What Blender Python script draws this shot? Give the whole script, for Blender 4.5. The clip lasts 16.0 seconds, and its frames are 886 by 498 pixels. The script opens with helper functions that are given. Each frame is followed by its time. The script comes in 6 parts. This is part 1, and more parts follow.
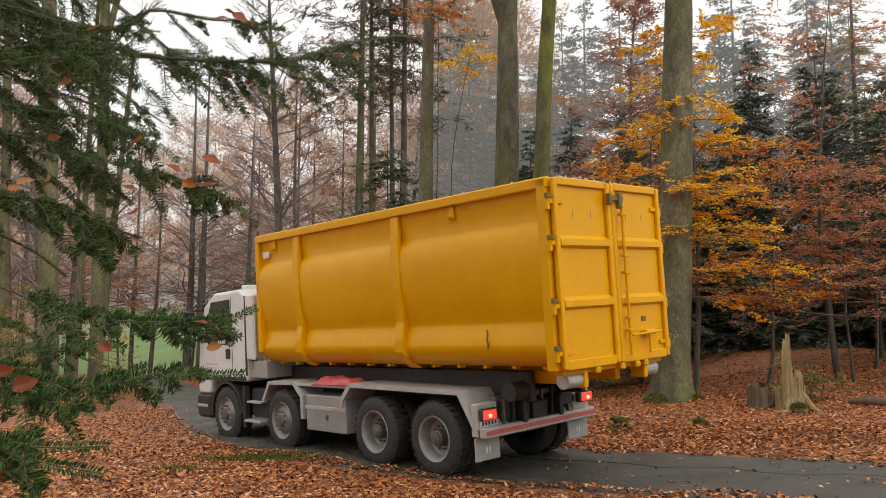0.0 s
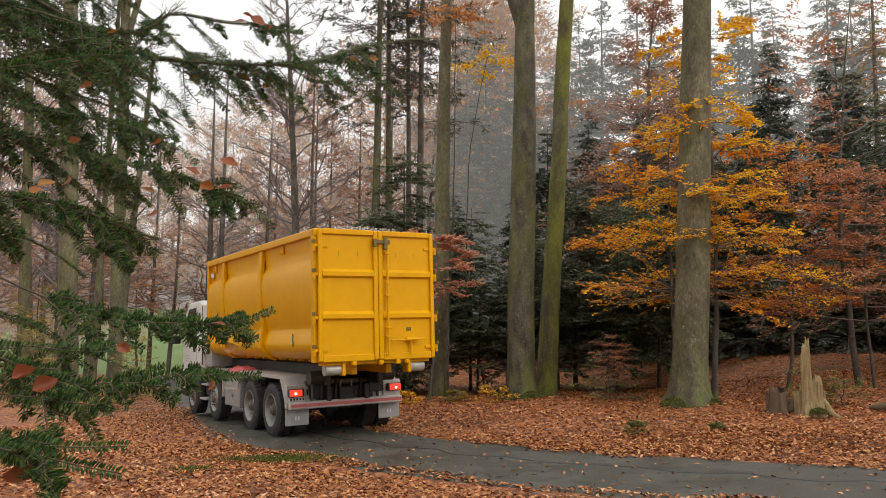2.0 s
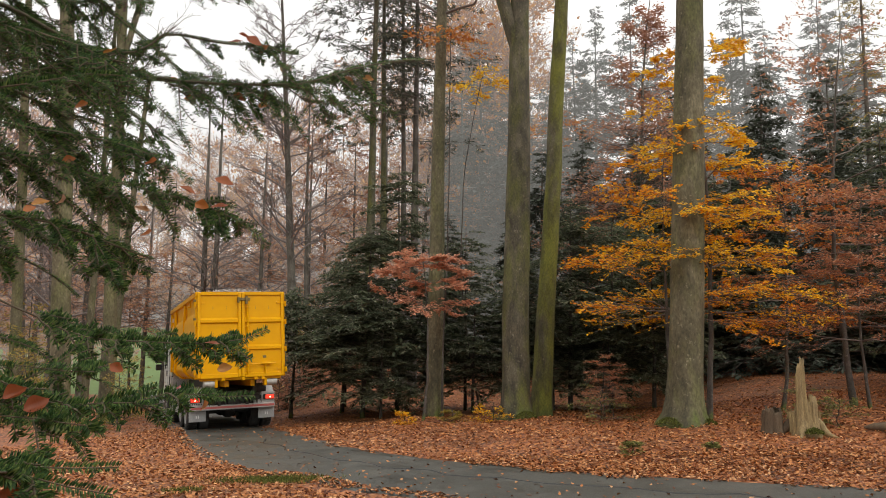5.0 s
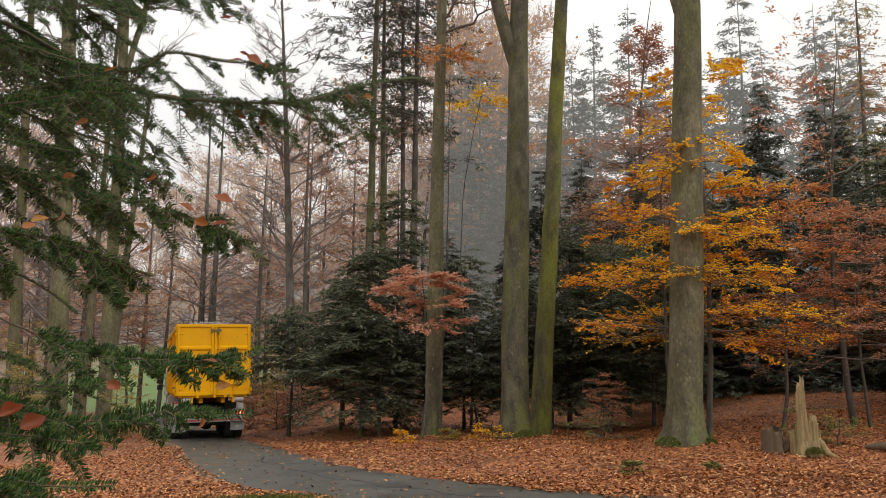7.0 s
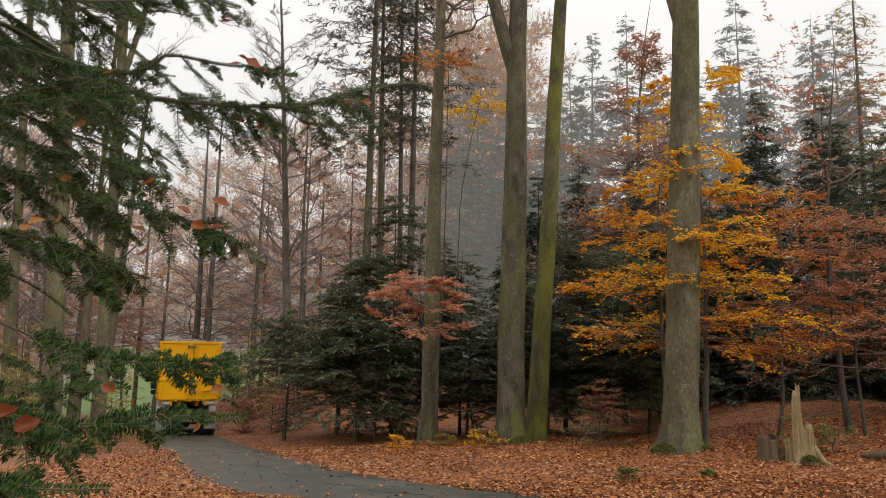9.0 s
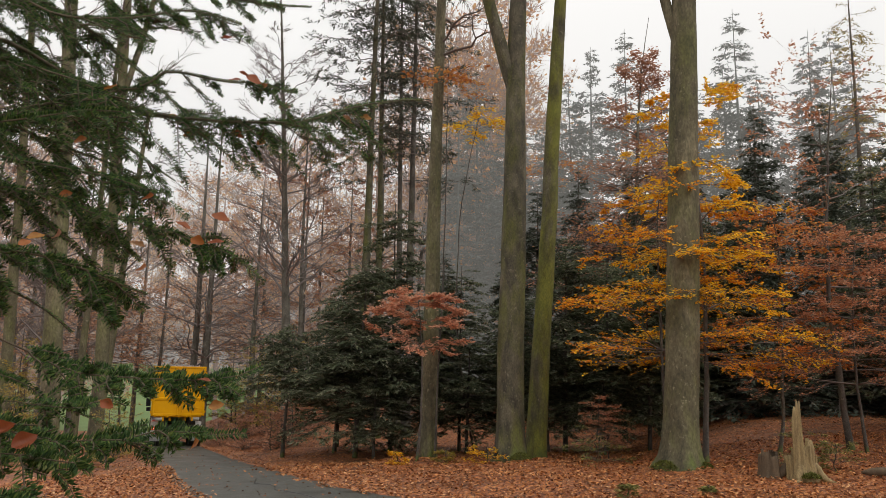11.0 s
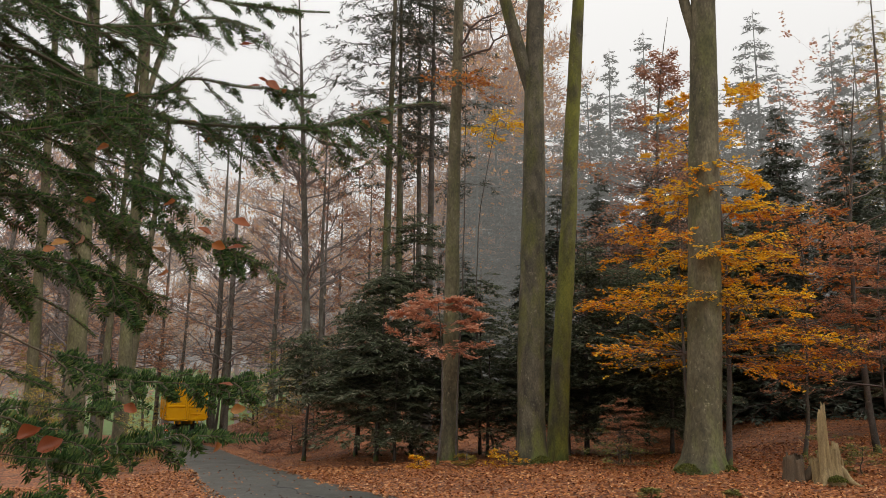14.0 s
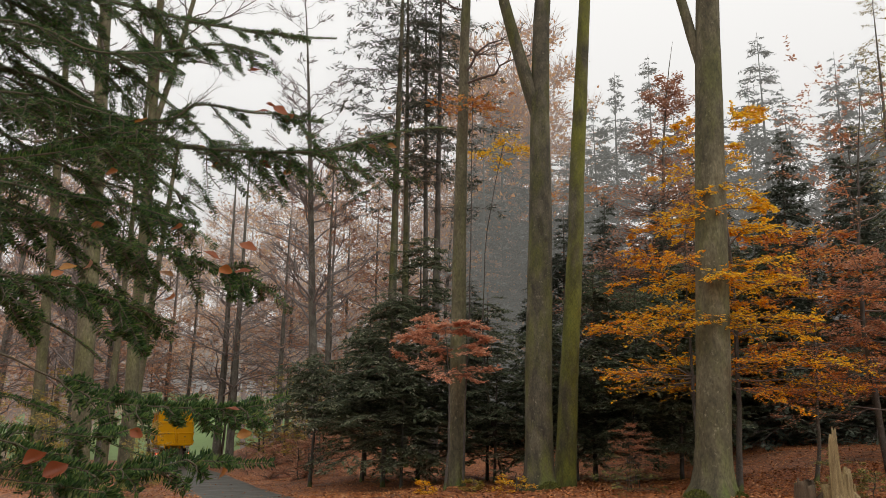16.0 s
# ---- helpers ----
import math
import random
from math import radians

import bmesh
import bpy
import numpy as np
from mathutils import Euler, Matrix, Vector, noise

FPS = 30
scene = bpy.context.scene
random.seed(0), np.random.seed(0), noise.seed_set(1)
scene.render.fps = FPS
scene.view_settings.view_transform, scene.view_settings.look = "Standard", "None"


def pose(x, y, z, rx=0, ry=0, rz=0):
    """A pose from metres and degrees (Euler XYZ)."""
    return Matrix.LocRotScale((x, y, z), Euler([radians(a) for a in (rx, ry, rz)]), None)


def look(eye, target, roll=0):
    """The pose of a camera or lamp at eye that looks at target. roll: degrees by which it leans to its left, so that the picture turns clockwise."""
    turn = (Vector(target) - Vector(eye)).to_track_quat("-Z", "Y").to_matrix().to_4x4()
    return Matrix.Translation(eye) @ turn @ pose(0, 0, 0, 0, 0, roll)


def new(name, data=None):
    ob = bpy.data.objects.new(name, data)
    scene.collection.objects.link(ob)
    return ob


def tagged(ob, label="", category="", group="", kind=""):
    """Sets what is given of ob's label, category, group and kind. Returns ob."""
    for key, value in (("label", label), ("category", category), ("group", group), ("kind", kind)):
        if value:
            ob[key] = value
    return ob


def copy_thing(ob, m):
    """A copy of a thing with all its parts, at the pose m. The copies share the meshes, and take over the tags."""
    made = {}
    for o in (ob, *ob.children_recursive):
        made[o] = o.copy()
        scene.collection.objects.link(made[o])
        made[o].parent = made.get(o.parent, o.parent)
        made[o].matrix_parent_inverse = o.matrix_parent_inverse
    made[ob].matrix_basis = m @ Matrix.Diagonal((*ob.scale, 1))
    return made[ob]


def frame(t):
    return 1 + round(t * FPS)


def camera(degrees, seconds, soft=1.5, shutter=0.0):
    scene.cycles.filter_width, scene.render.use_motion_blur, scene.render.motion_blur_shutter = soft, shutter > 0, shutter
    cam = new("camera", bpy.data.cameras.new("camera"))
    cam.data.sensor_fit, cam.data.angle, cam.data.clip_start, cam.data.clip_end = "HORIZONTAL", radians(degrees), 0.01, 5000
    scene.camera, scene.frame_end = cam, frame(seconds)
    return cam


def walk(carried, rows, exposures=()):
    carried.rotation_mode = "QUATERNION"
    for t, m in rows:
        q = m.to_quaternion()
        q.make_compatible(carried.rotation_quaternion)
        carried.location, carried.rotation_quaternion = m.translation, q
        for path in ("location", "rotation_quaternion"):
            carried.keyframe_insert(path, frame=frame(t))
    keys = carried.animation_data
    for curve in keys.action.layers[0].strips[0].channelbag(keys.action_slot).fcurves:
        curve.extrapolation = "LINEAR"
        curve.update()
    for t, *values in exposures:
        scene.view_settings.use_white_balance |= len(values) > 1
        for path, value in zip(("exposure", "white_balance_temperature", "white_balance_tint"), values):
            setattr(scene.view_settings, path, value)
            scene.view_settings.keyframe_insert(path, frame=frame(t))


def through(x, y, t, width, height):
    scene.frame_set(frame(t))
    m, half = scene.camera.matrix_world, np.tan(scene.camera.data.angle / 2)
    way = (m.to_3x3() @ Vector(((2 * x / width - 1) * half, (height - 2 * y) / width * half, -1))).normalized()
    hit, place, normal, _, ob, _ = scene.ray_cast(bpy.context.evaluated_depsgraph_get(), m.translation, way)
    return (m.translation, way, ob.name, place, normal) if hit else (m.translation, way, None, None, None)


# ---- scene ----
cam = camera(59.0, 16.0, soft=0.9)

# t, yaw, pitch, roll: a hand-held camera that stands on one spot, 1.8 m over the ground
TURNS = [(0.0, 0.0, 0.0, 0.0), (0.5, 1.18, 0.09, -0.16), (1.0, 1.39, 0.56, -0.18), (1.5, 1.33, 0.35, -0.23),
         (2.0, 1.16, 0.19, -0.34), (2.5, 1.11, 0.03, -0.4), (3.0, 1.03, 0.05, -0.35), (3.5, 0.94, 0.46, -0.43),
         (4.0, 0.81, 0.49, -0.5), (4.5, 0.82, 0.48, -0.35), (5.0, 0.77, 1.61, -0.34), (7.5, 0.61, 3.0, -0.55),
         (8.0, 0.55, 3.15, -0.76), (10.5, 0.34, 3.79, -0.9), (11.0, 0.34, 4.43, -0.9), (11.5, 0.33, 4.57, -1.03),
         (12.0, 0.44, 4.6, -0.97), (12.5, 0.6, 4.58, -0.84), (13.0, 1.06, 4.57, -0.87), (13.5, 1.66, 4.6, -0.84),
         (14.0, 1.81, 4.65, -0.76), (14.5, 1.95, 4.9, -0.72), (15.0, 2.16, 5.74, -0.74), (15.5, 2.37, 5.93, -0.68),
         (16.0, 2.31, 6.38, -0.75)]
EYE = 1.8
PITCH = 6.87
walk(cam, [(t, pose(0, 0, EYE, 90 + PITCH + p, r, y)) for t, y, p, r in TURNS],
     exposures=[(0.0, -0.14, 6660, 10), (4.5, -0.14, 6660, 10), (7.5, -0.26, 6660, 10), (12.5, -0.42, 6660, 10), (16.0, -0.46, 6660, 10)])

# ---- light: a bright overcast autumn sky ----
world = bpy.data.worlds.new("overcast_sky")
scene.world = world
world.use_nodes = True
wn, wl = world.node_tree.nodes, world.node_tree.links
sky = wn.new("ShaderNodeTexSky")
sky.sky_type, sky.sun_disc = "NISHITA", False
sky.sun_elevation, sky.sun_rotation = radians(38), radians(150)
grey = wn.new("ShaderNodeHueSaturation")
grey.inputs["Saturation"].default_value = 0.1
wl.new(sky.outputs[0], grey.inputs["Color"])
scaled = wn.new("ShaderNodeMix")
scaled.data_type = "RGBA"
scaled.inputs[0].default_value = 0.97
wl.new(grey.outputs[0], scaled.inputs[6])
scaled.inputs[7].default_value = (0.985, 0.985, 0.98, 1)
# an overcast sky is three times as bright overhead as at the horizon
way = wn.new("ShaderNodeTexCoord")
axes = wn.new("ShaderNodeSeparateXYZ")
wl.new(way.outputs["Generated"], axes.inputs[0])
rise = wn.new("ShaderNodeMapRange")
rise.inputs[1].default_value, rise.inputs[2].default_value, rise.inputs[3].default_value, rise.inputs[4].default_value = 0.0, 1.0, 0.78, 1.9
wl.new(axes.outputs["Z"], rise.inputs[0])
dome = wn.new("ShaderNodeVectorMath")
dome.operation = "SCALE"
wl.new(scaled.outputs[2], dome.inputs[0])
wl.new(rise.outputs[0], dome.inputs["Scale"])
wl.new(dome.outputs[0], wn["Background"].inputs["Color"])
wn["Background"].inputs["Strength"].default_value = 0.92
sun = new("sun", bpy.data.lights.new("sun", "SUN"))
sun.data.energy, sun.data.angle, sun.data.color = 1.1, radians(35), (1.0, 0.97, 0.93)
sun.matrix_world = look((16, -10, 18), (0, 8, 0))

# ---- materials ----
def nodes_of(name):
    m = bpy.data.materials.new(name)
    m.use_nodes = True
    return m, m.node_tree.nodes, m.node_tree.links, m.node_tree.nodes["Principled BSDF"]


def ramp(n, stops):
    r = n.new("ShaderNodeValToRGB")
    while len(r.color_ramp.elements) < len(stops):
        r.color_ramp.elements.new(0.5)
    for e, (p, c) in zip(r.color_ramp.elements, stops):
        e.position, e.color = p, (*c, 1)
    return r


def coords(n, l, scale, kind="Object"):
    tc, mp = n.new("ShaderNodeTexCoord"), n.new("ShaderNodeMapping")
    mp.inputs["Scale"].default_value = scale if isinstance(scale, tuple) else (scale,) * 3
    l.new(tc.outputs[kind], mp.inputs["Vector"])
    return mp.outputs[0]


def noise_of(n, l, vec, scale, detail=6.0, rough=0.6):
    t = n.new("ShaderNodeTexNoise")
    t.inputs["Scale"].default_value, t.inputs["Detail"].default_value, t.inputs["Roughness"].default_value = scale, detail, rough
    l.new(vec, t.inputs["Vector"])
    return t.outputs[0]


def blend(n, l, fac, a, b):
    m = n.new("ShaderNodeMix")
    m.data_type = "RGBA"
    for k, v in ((0, fac), (6, a), (7, b)):
        if isinstance(v, (float, tuple)):
            m.inputs[k].default_value = v if isinstance(v, float) else (*v, 1)
        else:
            l.new(v, m.inputs[k])
    return m.outputs[2]


def bump(n, l, p, height, strength, dist):
    b = n.new("ShaderNodeBump")
    b.inputs["Strength"].default_value, b.inputs["Distance"].default_value = strength, dist
    l.new(height, b.inputs["Height"])
    l.new(b.outputs[0], p.inputs["Normal"])


def plain(name, a, b, rough=0.6, metal=0.0, scale=6.0, bumps=0.15, dist=0.004, stretch=(1, 1, 1)):
    """A surface with two scales of variation between the colours a and b."""
    m, n, l, p = nodes_of(name)
    v = coords(n, l, stretch)
    big, fine = noise_of(n, l, v, scale), noise_of(n, l, v, scale * 11)
    mx = n.new("ShaderNodeMath")
    mx.operation = "MULTIPLY_ADD"
    mx.inputs[1].default_value = 0.45
    l.new(fine, mx.inputs[0])
    sc = n.new("ShaderNodeMath")
    sc.operation = "MULTIPLY"
    sc.inputs[1].default_value = 0.55
    l.new(big, sc.inputs[0])
    l.new(sc.outputs[0], mx.inputs[2])
    r = ramp(n, [(0.33, a), (0.67, b)])
    l.new(mx.outputs[0], r.inputs[0])
    l.new(r.outputs[0], p.inputs["Base Color"])
    p.inputs["Roughness"].default_value, p.inputs["Metallic"].default_value = rough, metal
    if bumps:
        bump(n, l, p, mx.outputs[0], bumps, dist)
    return m


def leafy(name, stops, rough=0.55, through=0.25):
    """Leaves: each one takes its own colour, and lets some light through."""
    m, n, l, p = nodes_of(name)
    g = n.new("ShaderNodeNewGeometry")
    r = ramp(n, stops)
    l.new(g.outputs["Random Per Island"], r.inputs[0])
    v = coords(n, l, 1.0)
    var = noise_of(n, l, v, 25.0, 3.0)
    d = n.new("ShaderNodeHueSaturation")
    vr = n.new("ShaderNodeMapRange")
    vr.inputs[1].default_value, vr.inputs[2].default_value, vr.inputs[3].default_value, vr.inputs[4].default_value = 0.3, 0.7, 0.75, 1.25
    l.new(var, vr.inputs[0])
    l.new(vr.outputs[0], d.inputs["Value"])
    l.new(r.outputs[0], d.inputs["Color"])
    l.new(d.outputs[0], p.inputs["Base Color"])
    p.inputs["Roughness"].default_value, p.inputs["Specular IOR Level"].default_value = rough, 0.18
    if through:
        tr, mix, out = n.new("ShaderNodeBsdfTranslucent"), n.new("ShaderNodeMixShader"), n["Material Output"]
        l.new(d.outputs[0], tr.inputs["Color"])
        mix.inputs[0].default_value = through
        l.new(p.outputs[0], mix.inputs[1])
        l.new(tr.outputs[0], mix.inputs[2])
        l.new(mix.outputs[0], out.inputs["Surface"])
    return m


def bark_of(name, a, b, moss, moss_amount, rough=0.85, scale=3.0):
    """Bark with vertical streaks, lichen flecks and moss in patches, more of it on one side."""
    m, n, l, p = nodes_of(name)
    v = coords(n, l, (1, 1, 0.45))
    streak, fine = noise_of(n, l, v, scale * 1.1, 5.0, 0.55), noise_of(n, l, v, scale * 13)
    r = ramp(n, [(0.34, a), (0.64, b)])
    l.new(streak, r.inputs[0])
    spots = noise_of(n, l, coords(n, l, 1.0), 9.0, 8.0, 0.7)
    sr = ramp(n, [(0.58, (0, 0, 0)), (0.68, (1, 1, 1))])
    l.new(spots, sr.inputs[0])
    lich = blend(n, l, sr.outputs[0], r.outputs[0], tuple(min(1, c * 1.5 + 0.03) for c in b))
    mn = noise_of(n, l, coords(n, l, (1, 1, 0.35)), 1.6, 8.0, 0.65)
    mr = ramp(n, [(1 - moss_amount - 0.08, (0, 0, 0)), (1 - moss_amount + 0.1, (1, 1, 1))])
    l.new(mn, mr.inputs[0])
    # moss climbs a little way up the foot, in ragged tongues
    up = n.new("ShaderNodeSeparateXYZ")
    l.new(coords(n, l, 1.0), up.inputs[0])
    tongue = n.new("ShaderNodeMath")
    tongue.operation = "MULTIPLY_ADD"
    tongue.inputs[1].default_value = 1.3
    l.new(noise_of(n, l, coords(n, l, (1, 1, 0.4)), 3.4, 4.0), tongue.inputs[0])
    sink = n.new("ShaderNodeMath")
    sink.operation = "MULTIPLY"
    sink.inputs[1].default_value = -1.0
    l.new(up.outputs["Z"], sink.inputs[0])
    l.new(sink.outputs[0], tongue.inputs[2])
    foot_moss = ramp(n, [(0.38, (0, 0, 0)), (0.6, (0.85, 0.85, 0.85))])
    l.new(tongue.outputs[0], foot_moss.inputs[0])
    col = blend(n, l, mr.outputs[0], lich, moss)
    col = blend(n, l, foot_moss.outputs[0], col, (0.075, 0.095, 0.018))
    rough_of = ramp(n, [(0.34, (0.68, 0.67, 0.66)), (0.5, (1.0, 1.0, 1.0)), (0.68, (1.3, 1.3, 1.28))])
    l.new(fine, rough_of.inputs[0])
    blot = ramp(n, [(0.36, (0.62, 0.61, 0.59)), (0.6, (1.15, 1.15, 1.15))])
    l.new(noise_of(n, l, coords(n, l, (1, 1, 0.4)), 3.1, 5.0, 0.7), blot.inputs[0])
    dk = n.new("ShaderNodeMix")
    dk.data_type, dk.blend_type = "RGBA", "MULTIPLY"
    dk.inputs[0].default_value = 1.0
    l.new(rough_of.outputs[0], dk.inputs[6])
    l.new(blot.outputs[0], dk.inputs[7])
    dark = dk.outputs[2]
    mul = n.new("ShaderNodeMix")
    mul.data_type, mul.blend_type = "RGBA", "MULTIPLY"
    mul.inputs[0].default_value = 1.0
    l.new(col, mul.inputs[6])
    l.new(dark, mul.inputs[7])
    l.new(mul.outputs[2], p.inputs["Base Color"])
    p.inputs["Roughness"].default_value = rough
    bump(n, l, p, fine, 0.4, 0.015)
    return m


BARK_BEECH = bark_of("bark_beech", (0.075, 0.066, 0.036), (0.16, 0.14, 0.084), (0.1, 0.1, 0.036), 0.46, scale=1.6)
BARK_MOSSY = bark_of("bark_mossy", (0.032, 0.028, 0.018), (0.115, 0.102, 0.066), (0.09, 0.094, 0.02), 0.47, scale=3.2)
BARK_GREEN = bark_of("bark_green_moss", (0.05, 0.045, 0.026), (0.125, 0.113, 0.07), (0.14, 0.145, 0.022), 0.55, scale=3.2)
BARK_DARK = bark_of("bark_dark", (0.05, 0.042, 0.035), (0.11, 0.095, 0.08), (0.07, 0.075, 0.03), 0.40, scale=4.0)
BARK_PALE = bark_of("bark_pale", (0.085, 0.076, 0.06), (0.15, 0.137, 0.112), (0.16, 0.155, 0.1), 0.35)
TWIG = plain("twig_bark", (0.10, 0.08, 0.07), (0.2, 0.165, 0.145), 0.85, scale=3, bumps=0)
TWIG_PALE = plain("twig_pale", (0.15, 0.125, 0.115), (0.25, 0.215, 0.2), 0.9, scale=3, bumps=0)
FIR_WOOD = plain("young_fir_wood", (0.04, 0.04, 0.028), (0.09, 0.085, 0.06), 0.85, scale=3, bumps=0)
NEEDLE_DARK = leafy("needles_dark", [(0, (0.05, 0.066, 0.036)), (0.45, (0.115, 0.14, 0.076)), (0.8, (0.22, 0.235, 0.15)), (1, (0.36, 0.35, 0.25))], 0.6, 0.45)
NEEDLE_MID = leafy("needles_mid", [(0, (0.06, 0.075, 0.055)), (0.6, (0.11, 0.13, 0.095)), (1, (0.19, 0.2, 0.15))], 0.7, 0.15)
LEAF_YELLOW = leafy("leaves_yellow", [(0, (0.66, 0.26, 0.015)), (0.3, (0.87, 0.48, 0.02)), (0.7, (0.94, 0.62, 0.035)), (1, (0.95, 0.72, 0.12))], 0.5, 0.5)
LEAF_GOLD = leafy("leaves_golden_orange", [(0, (0.6, 0.18, 0.02)), (0.45, (0.82, 0.35, 0.02)), (0.8, (0.9, 0.5, 0.03)), (1, (0.92, 0.6, 0.08))], 0.5, 0.5)
LEAF_ORANGE = leafy("leaves_orange", [(0, (0.4, 0.12, 0.04)), (0.5, (0.62, 0.24, 0.07)), (0.85, (0.74, 0.36, 0.1)), (1, (0.8, 0.48, 0.12))], 0.5, 0.5)
LEAF_RED = leafy("leaves_red", [(0, (0.38, 0.15, 0.08)), (0.5, (0.58, 0.28, 0.15)), (1, (0.7, 0.42, 0.26))], 0.55, 0.45)
LEAF_PINK = leafy("leaves_pale_copper", [(0, (0.36, 0.16, 0.1)), (0.5, (0.54, 0.26, 0.14)), (1, (0.64, 0.38, 0.2))], 0.7, 0.42)
LEAF_GREENGOLD = leafy("leaves_green_gold", [(0, (0.2, 0.2, 0.05)), (0.5, (0.42, 0.3, 0.05)), (1, (0.5, 0.36, 0.1))], 0.6, 0.3)
LITTER = leafy("fallen_leaves", [(0, (0.09, 0.036, 0.02)), (0.22, (0.23, 0.083, 0.033)), (0.55, (0.4, 0.152, 0.052)), (0.82, (0.53, 0.225, 0.08)), (1, (0.66, 0.39, 0.2))], 0.5, 0.05)


def ground_material():
    m, n, l, p = nodes_of("leaf_litter_ground")
    v = coords(n, l, 1.0)
    vo = n.new("ShaderNodeTexVoronoi")
    vo.inputs["Scale"].default_value = 17.0
    l.new(v, vo.inputs["Vector"])
    sep = n.new("ShaderNodeSeparateColor")
    l.new(vo.outputs["Color"], sep.inputs[0])
    r = ramp(n, [(0, (0.07, 0.024, 0.014)), (0.4, (0.22, 0.07, 0.024)), (0.75, (0.37, 0.125, 0.038)), (1, (0.48, 0.21, 0.085))])
    l.new(sep.outputs[0], r.inputs[0])
    patch = noise_of(n, l, v, 0.55, 7.0)
    pr = ramp(n, [(0.5, (0, 0, 0)), (0.72, (0.8, 0.8, 0.8))])
    l.new(patch, pr.inputs[0])
    col = blend(n, l, pr.outputs[0], r.outputs[0], (0.075, 0.045, 0.028))
    l.new(col, p.inputs["Base Color"])
    p.inputs["Roughness"].default_value = 0.7
    bump(n, l, p, vo.outputs["Distance"], 0.7, 0.03)
    return m


def asphalt_material():
    m, n, l, p = nodes_of("wet_asphalt")
    v = coords(n, l, 1.0)
    grain, patch = noise_of(n, l, v, 160.0, 3.0), noise_of(n, l, v, 0.9, 8.0, 0.7)
    r = ramp(n, [(0.3, (0.038, 0.037, 0.029)), (0.52, (0.062, 0.06, 0.048)), (0.75, (0.105, 0.099, 0.08))])
    l.new(patch, r.inputs[0])
    sp = ramp(n, [(0.45, (0.7, 0.7, 0.7)), (0.7, (1.6, 1.6, 1.6))])
    l.new(grain, sp.inputs[0])
    mul = n.new("ShaderNodeMix")
    mul.data_type, mul.blend_type = "RGBA", "MULTIPLY"
    mul.inputs[0].default_value = 1.0
    l.new(r.outputs[0], mul.inputs[6])
    l.new(sp.outputs[0], mul.inputs[7])
    l.new(mul.outputs[2], p.inputs["Base Color"])
    rr = ramp(n, [(0.35, (0.42, 0.42, 0.42)), (0.65, (0.75, 0.75, 0.75))])
    l.new(patch, rr.inputs[0])
    l.new(rr.outputs[0], p.inputs["Roughness"])
    bump(n, l, p, grain, 0.35, 0.004)
    return m


GROUND = ground_material()
ASPHALT = asphalt_material()
MEADOW = plain("meadow_grass", (0.12, 0.19, 0.06), (0.18, 0.27, 0.09), 0.8, scale=0.3, bumps=0.3, dist=0.05)
TAR = plain("tar_joint", (0.012, 0.012, 0.012), (0.03, 0.03, 0.03), 0.4, scale=12)


def caught_leaf_material():
    m, n, l, p = nodes_of("dead_beech_leaf")
    o = n.new("ShaderNodeObjectInfo")
    r = ramp(n, [(0, (0.2, 0.04, 0.02)), (0.3, (0.45, 0.11, 0.03)), (0.65, (0.62, 0.22, 0.04)), (0.85, (0.68, 0.36, 0.05)), (1, (0.5, 0.34, 0.25))])
    l.new(o.outputs["Random"], r.inputs[0])
    v = coords(n, l, 1.0)
    c = blend(n, l, noise_of(n, l, v, 60.0), r.outputs[0], (0.3, 0.09, 0.03))
    wv = n.new("ShaderNodeTexWave")
    wv.inputs["Scale"].default_value = 70.0
    l.new(v, wv.inputs["Vector"])
    tr, mix = n.new("ShaderNodeBsdfTranslucent"), n.new("ShaderNodeMixShader")
    l.new(c, p.inputs["Base Color"])
    l.new(c, tr.inputs["Color"])
    p.inputs["Roughness"].default_value = 0.45
    bump(n, l, p, wv.outputs[0], 0.08, 0.001)
    mix.inputs[0].default_value = 0.3
    l.new(p.outputs[0], mix.inputs[1])
    l.new(tr.outputs[0], mix.inputs[2])
    l.new(mix.outputs[0], n["Material Output"].inputs["Surface"])
    return m


def painted_haze(name, stops, glow, tint=(0.87, 0.86, 0.83)):
    """Leaves for the distant backdrop, with haze painted in as pale colour and glow."""
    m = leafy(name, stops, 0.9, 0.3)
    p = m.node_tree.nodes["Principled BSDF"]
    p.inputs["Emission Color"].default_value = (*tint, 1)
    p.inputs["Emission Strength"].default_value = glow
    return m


LEAF_SALMON = leafy("leaves_salmon", [(0, (0.52, 0.23, 0.14)), (0.5, (0.7, 0.37, 0.23)), (1, (0.8, 0.5, 0.35))], 0.6, 0.45)
DEAD_LEAF = caught_leaf_material()
LEAF_COPPER = leafy("leaves_copper_brown", [(0, (0.34, 0.16, 0.1)), (0.5, (0.48, 0.25, 0.155)), (1, (0.56, 0.34, 0.23))], 0.6, 0.45)
# far-wood colours, paled and given a glow of their own for haze
HAZED_SPRUCE = painted_haze("spruce_painted_haze", [(0, (0.1, 0.115, 0.11)), (0.6, (0.15, 0.17, 0.16)), (1, (0.2, 0.215, 0.2))], 0.19, (0.88, 0.85, 0.79))
HAZED_TWIG = painted_haze("beech_painted_haze", [(0, (0.24, 0.16, 0.125)), (0.6, (0.34, 0.22, 0.17)), (1, (0.42, 0.31, 0.25))], 0.23, (0.88, 0.85, 0.79))
HAZED_LEAF = painted_haze("copper_leaf_painted_haze", [(0, (0.46, 0.22, 0.1)), (0.6, (0.6, 0.32, 0.14)), (1, (0.7, 0.46, 0.18))], 0.19, (0.95, 0.83, 0.7))
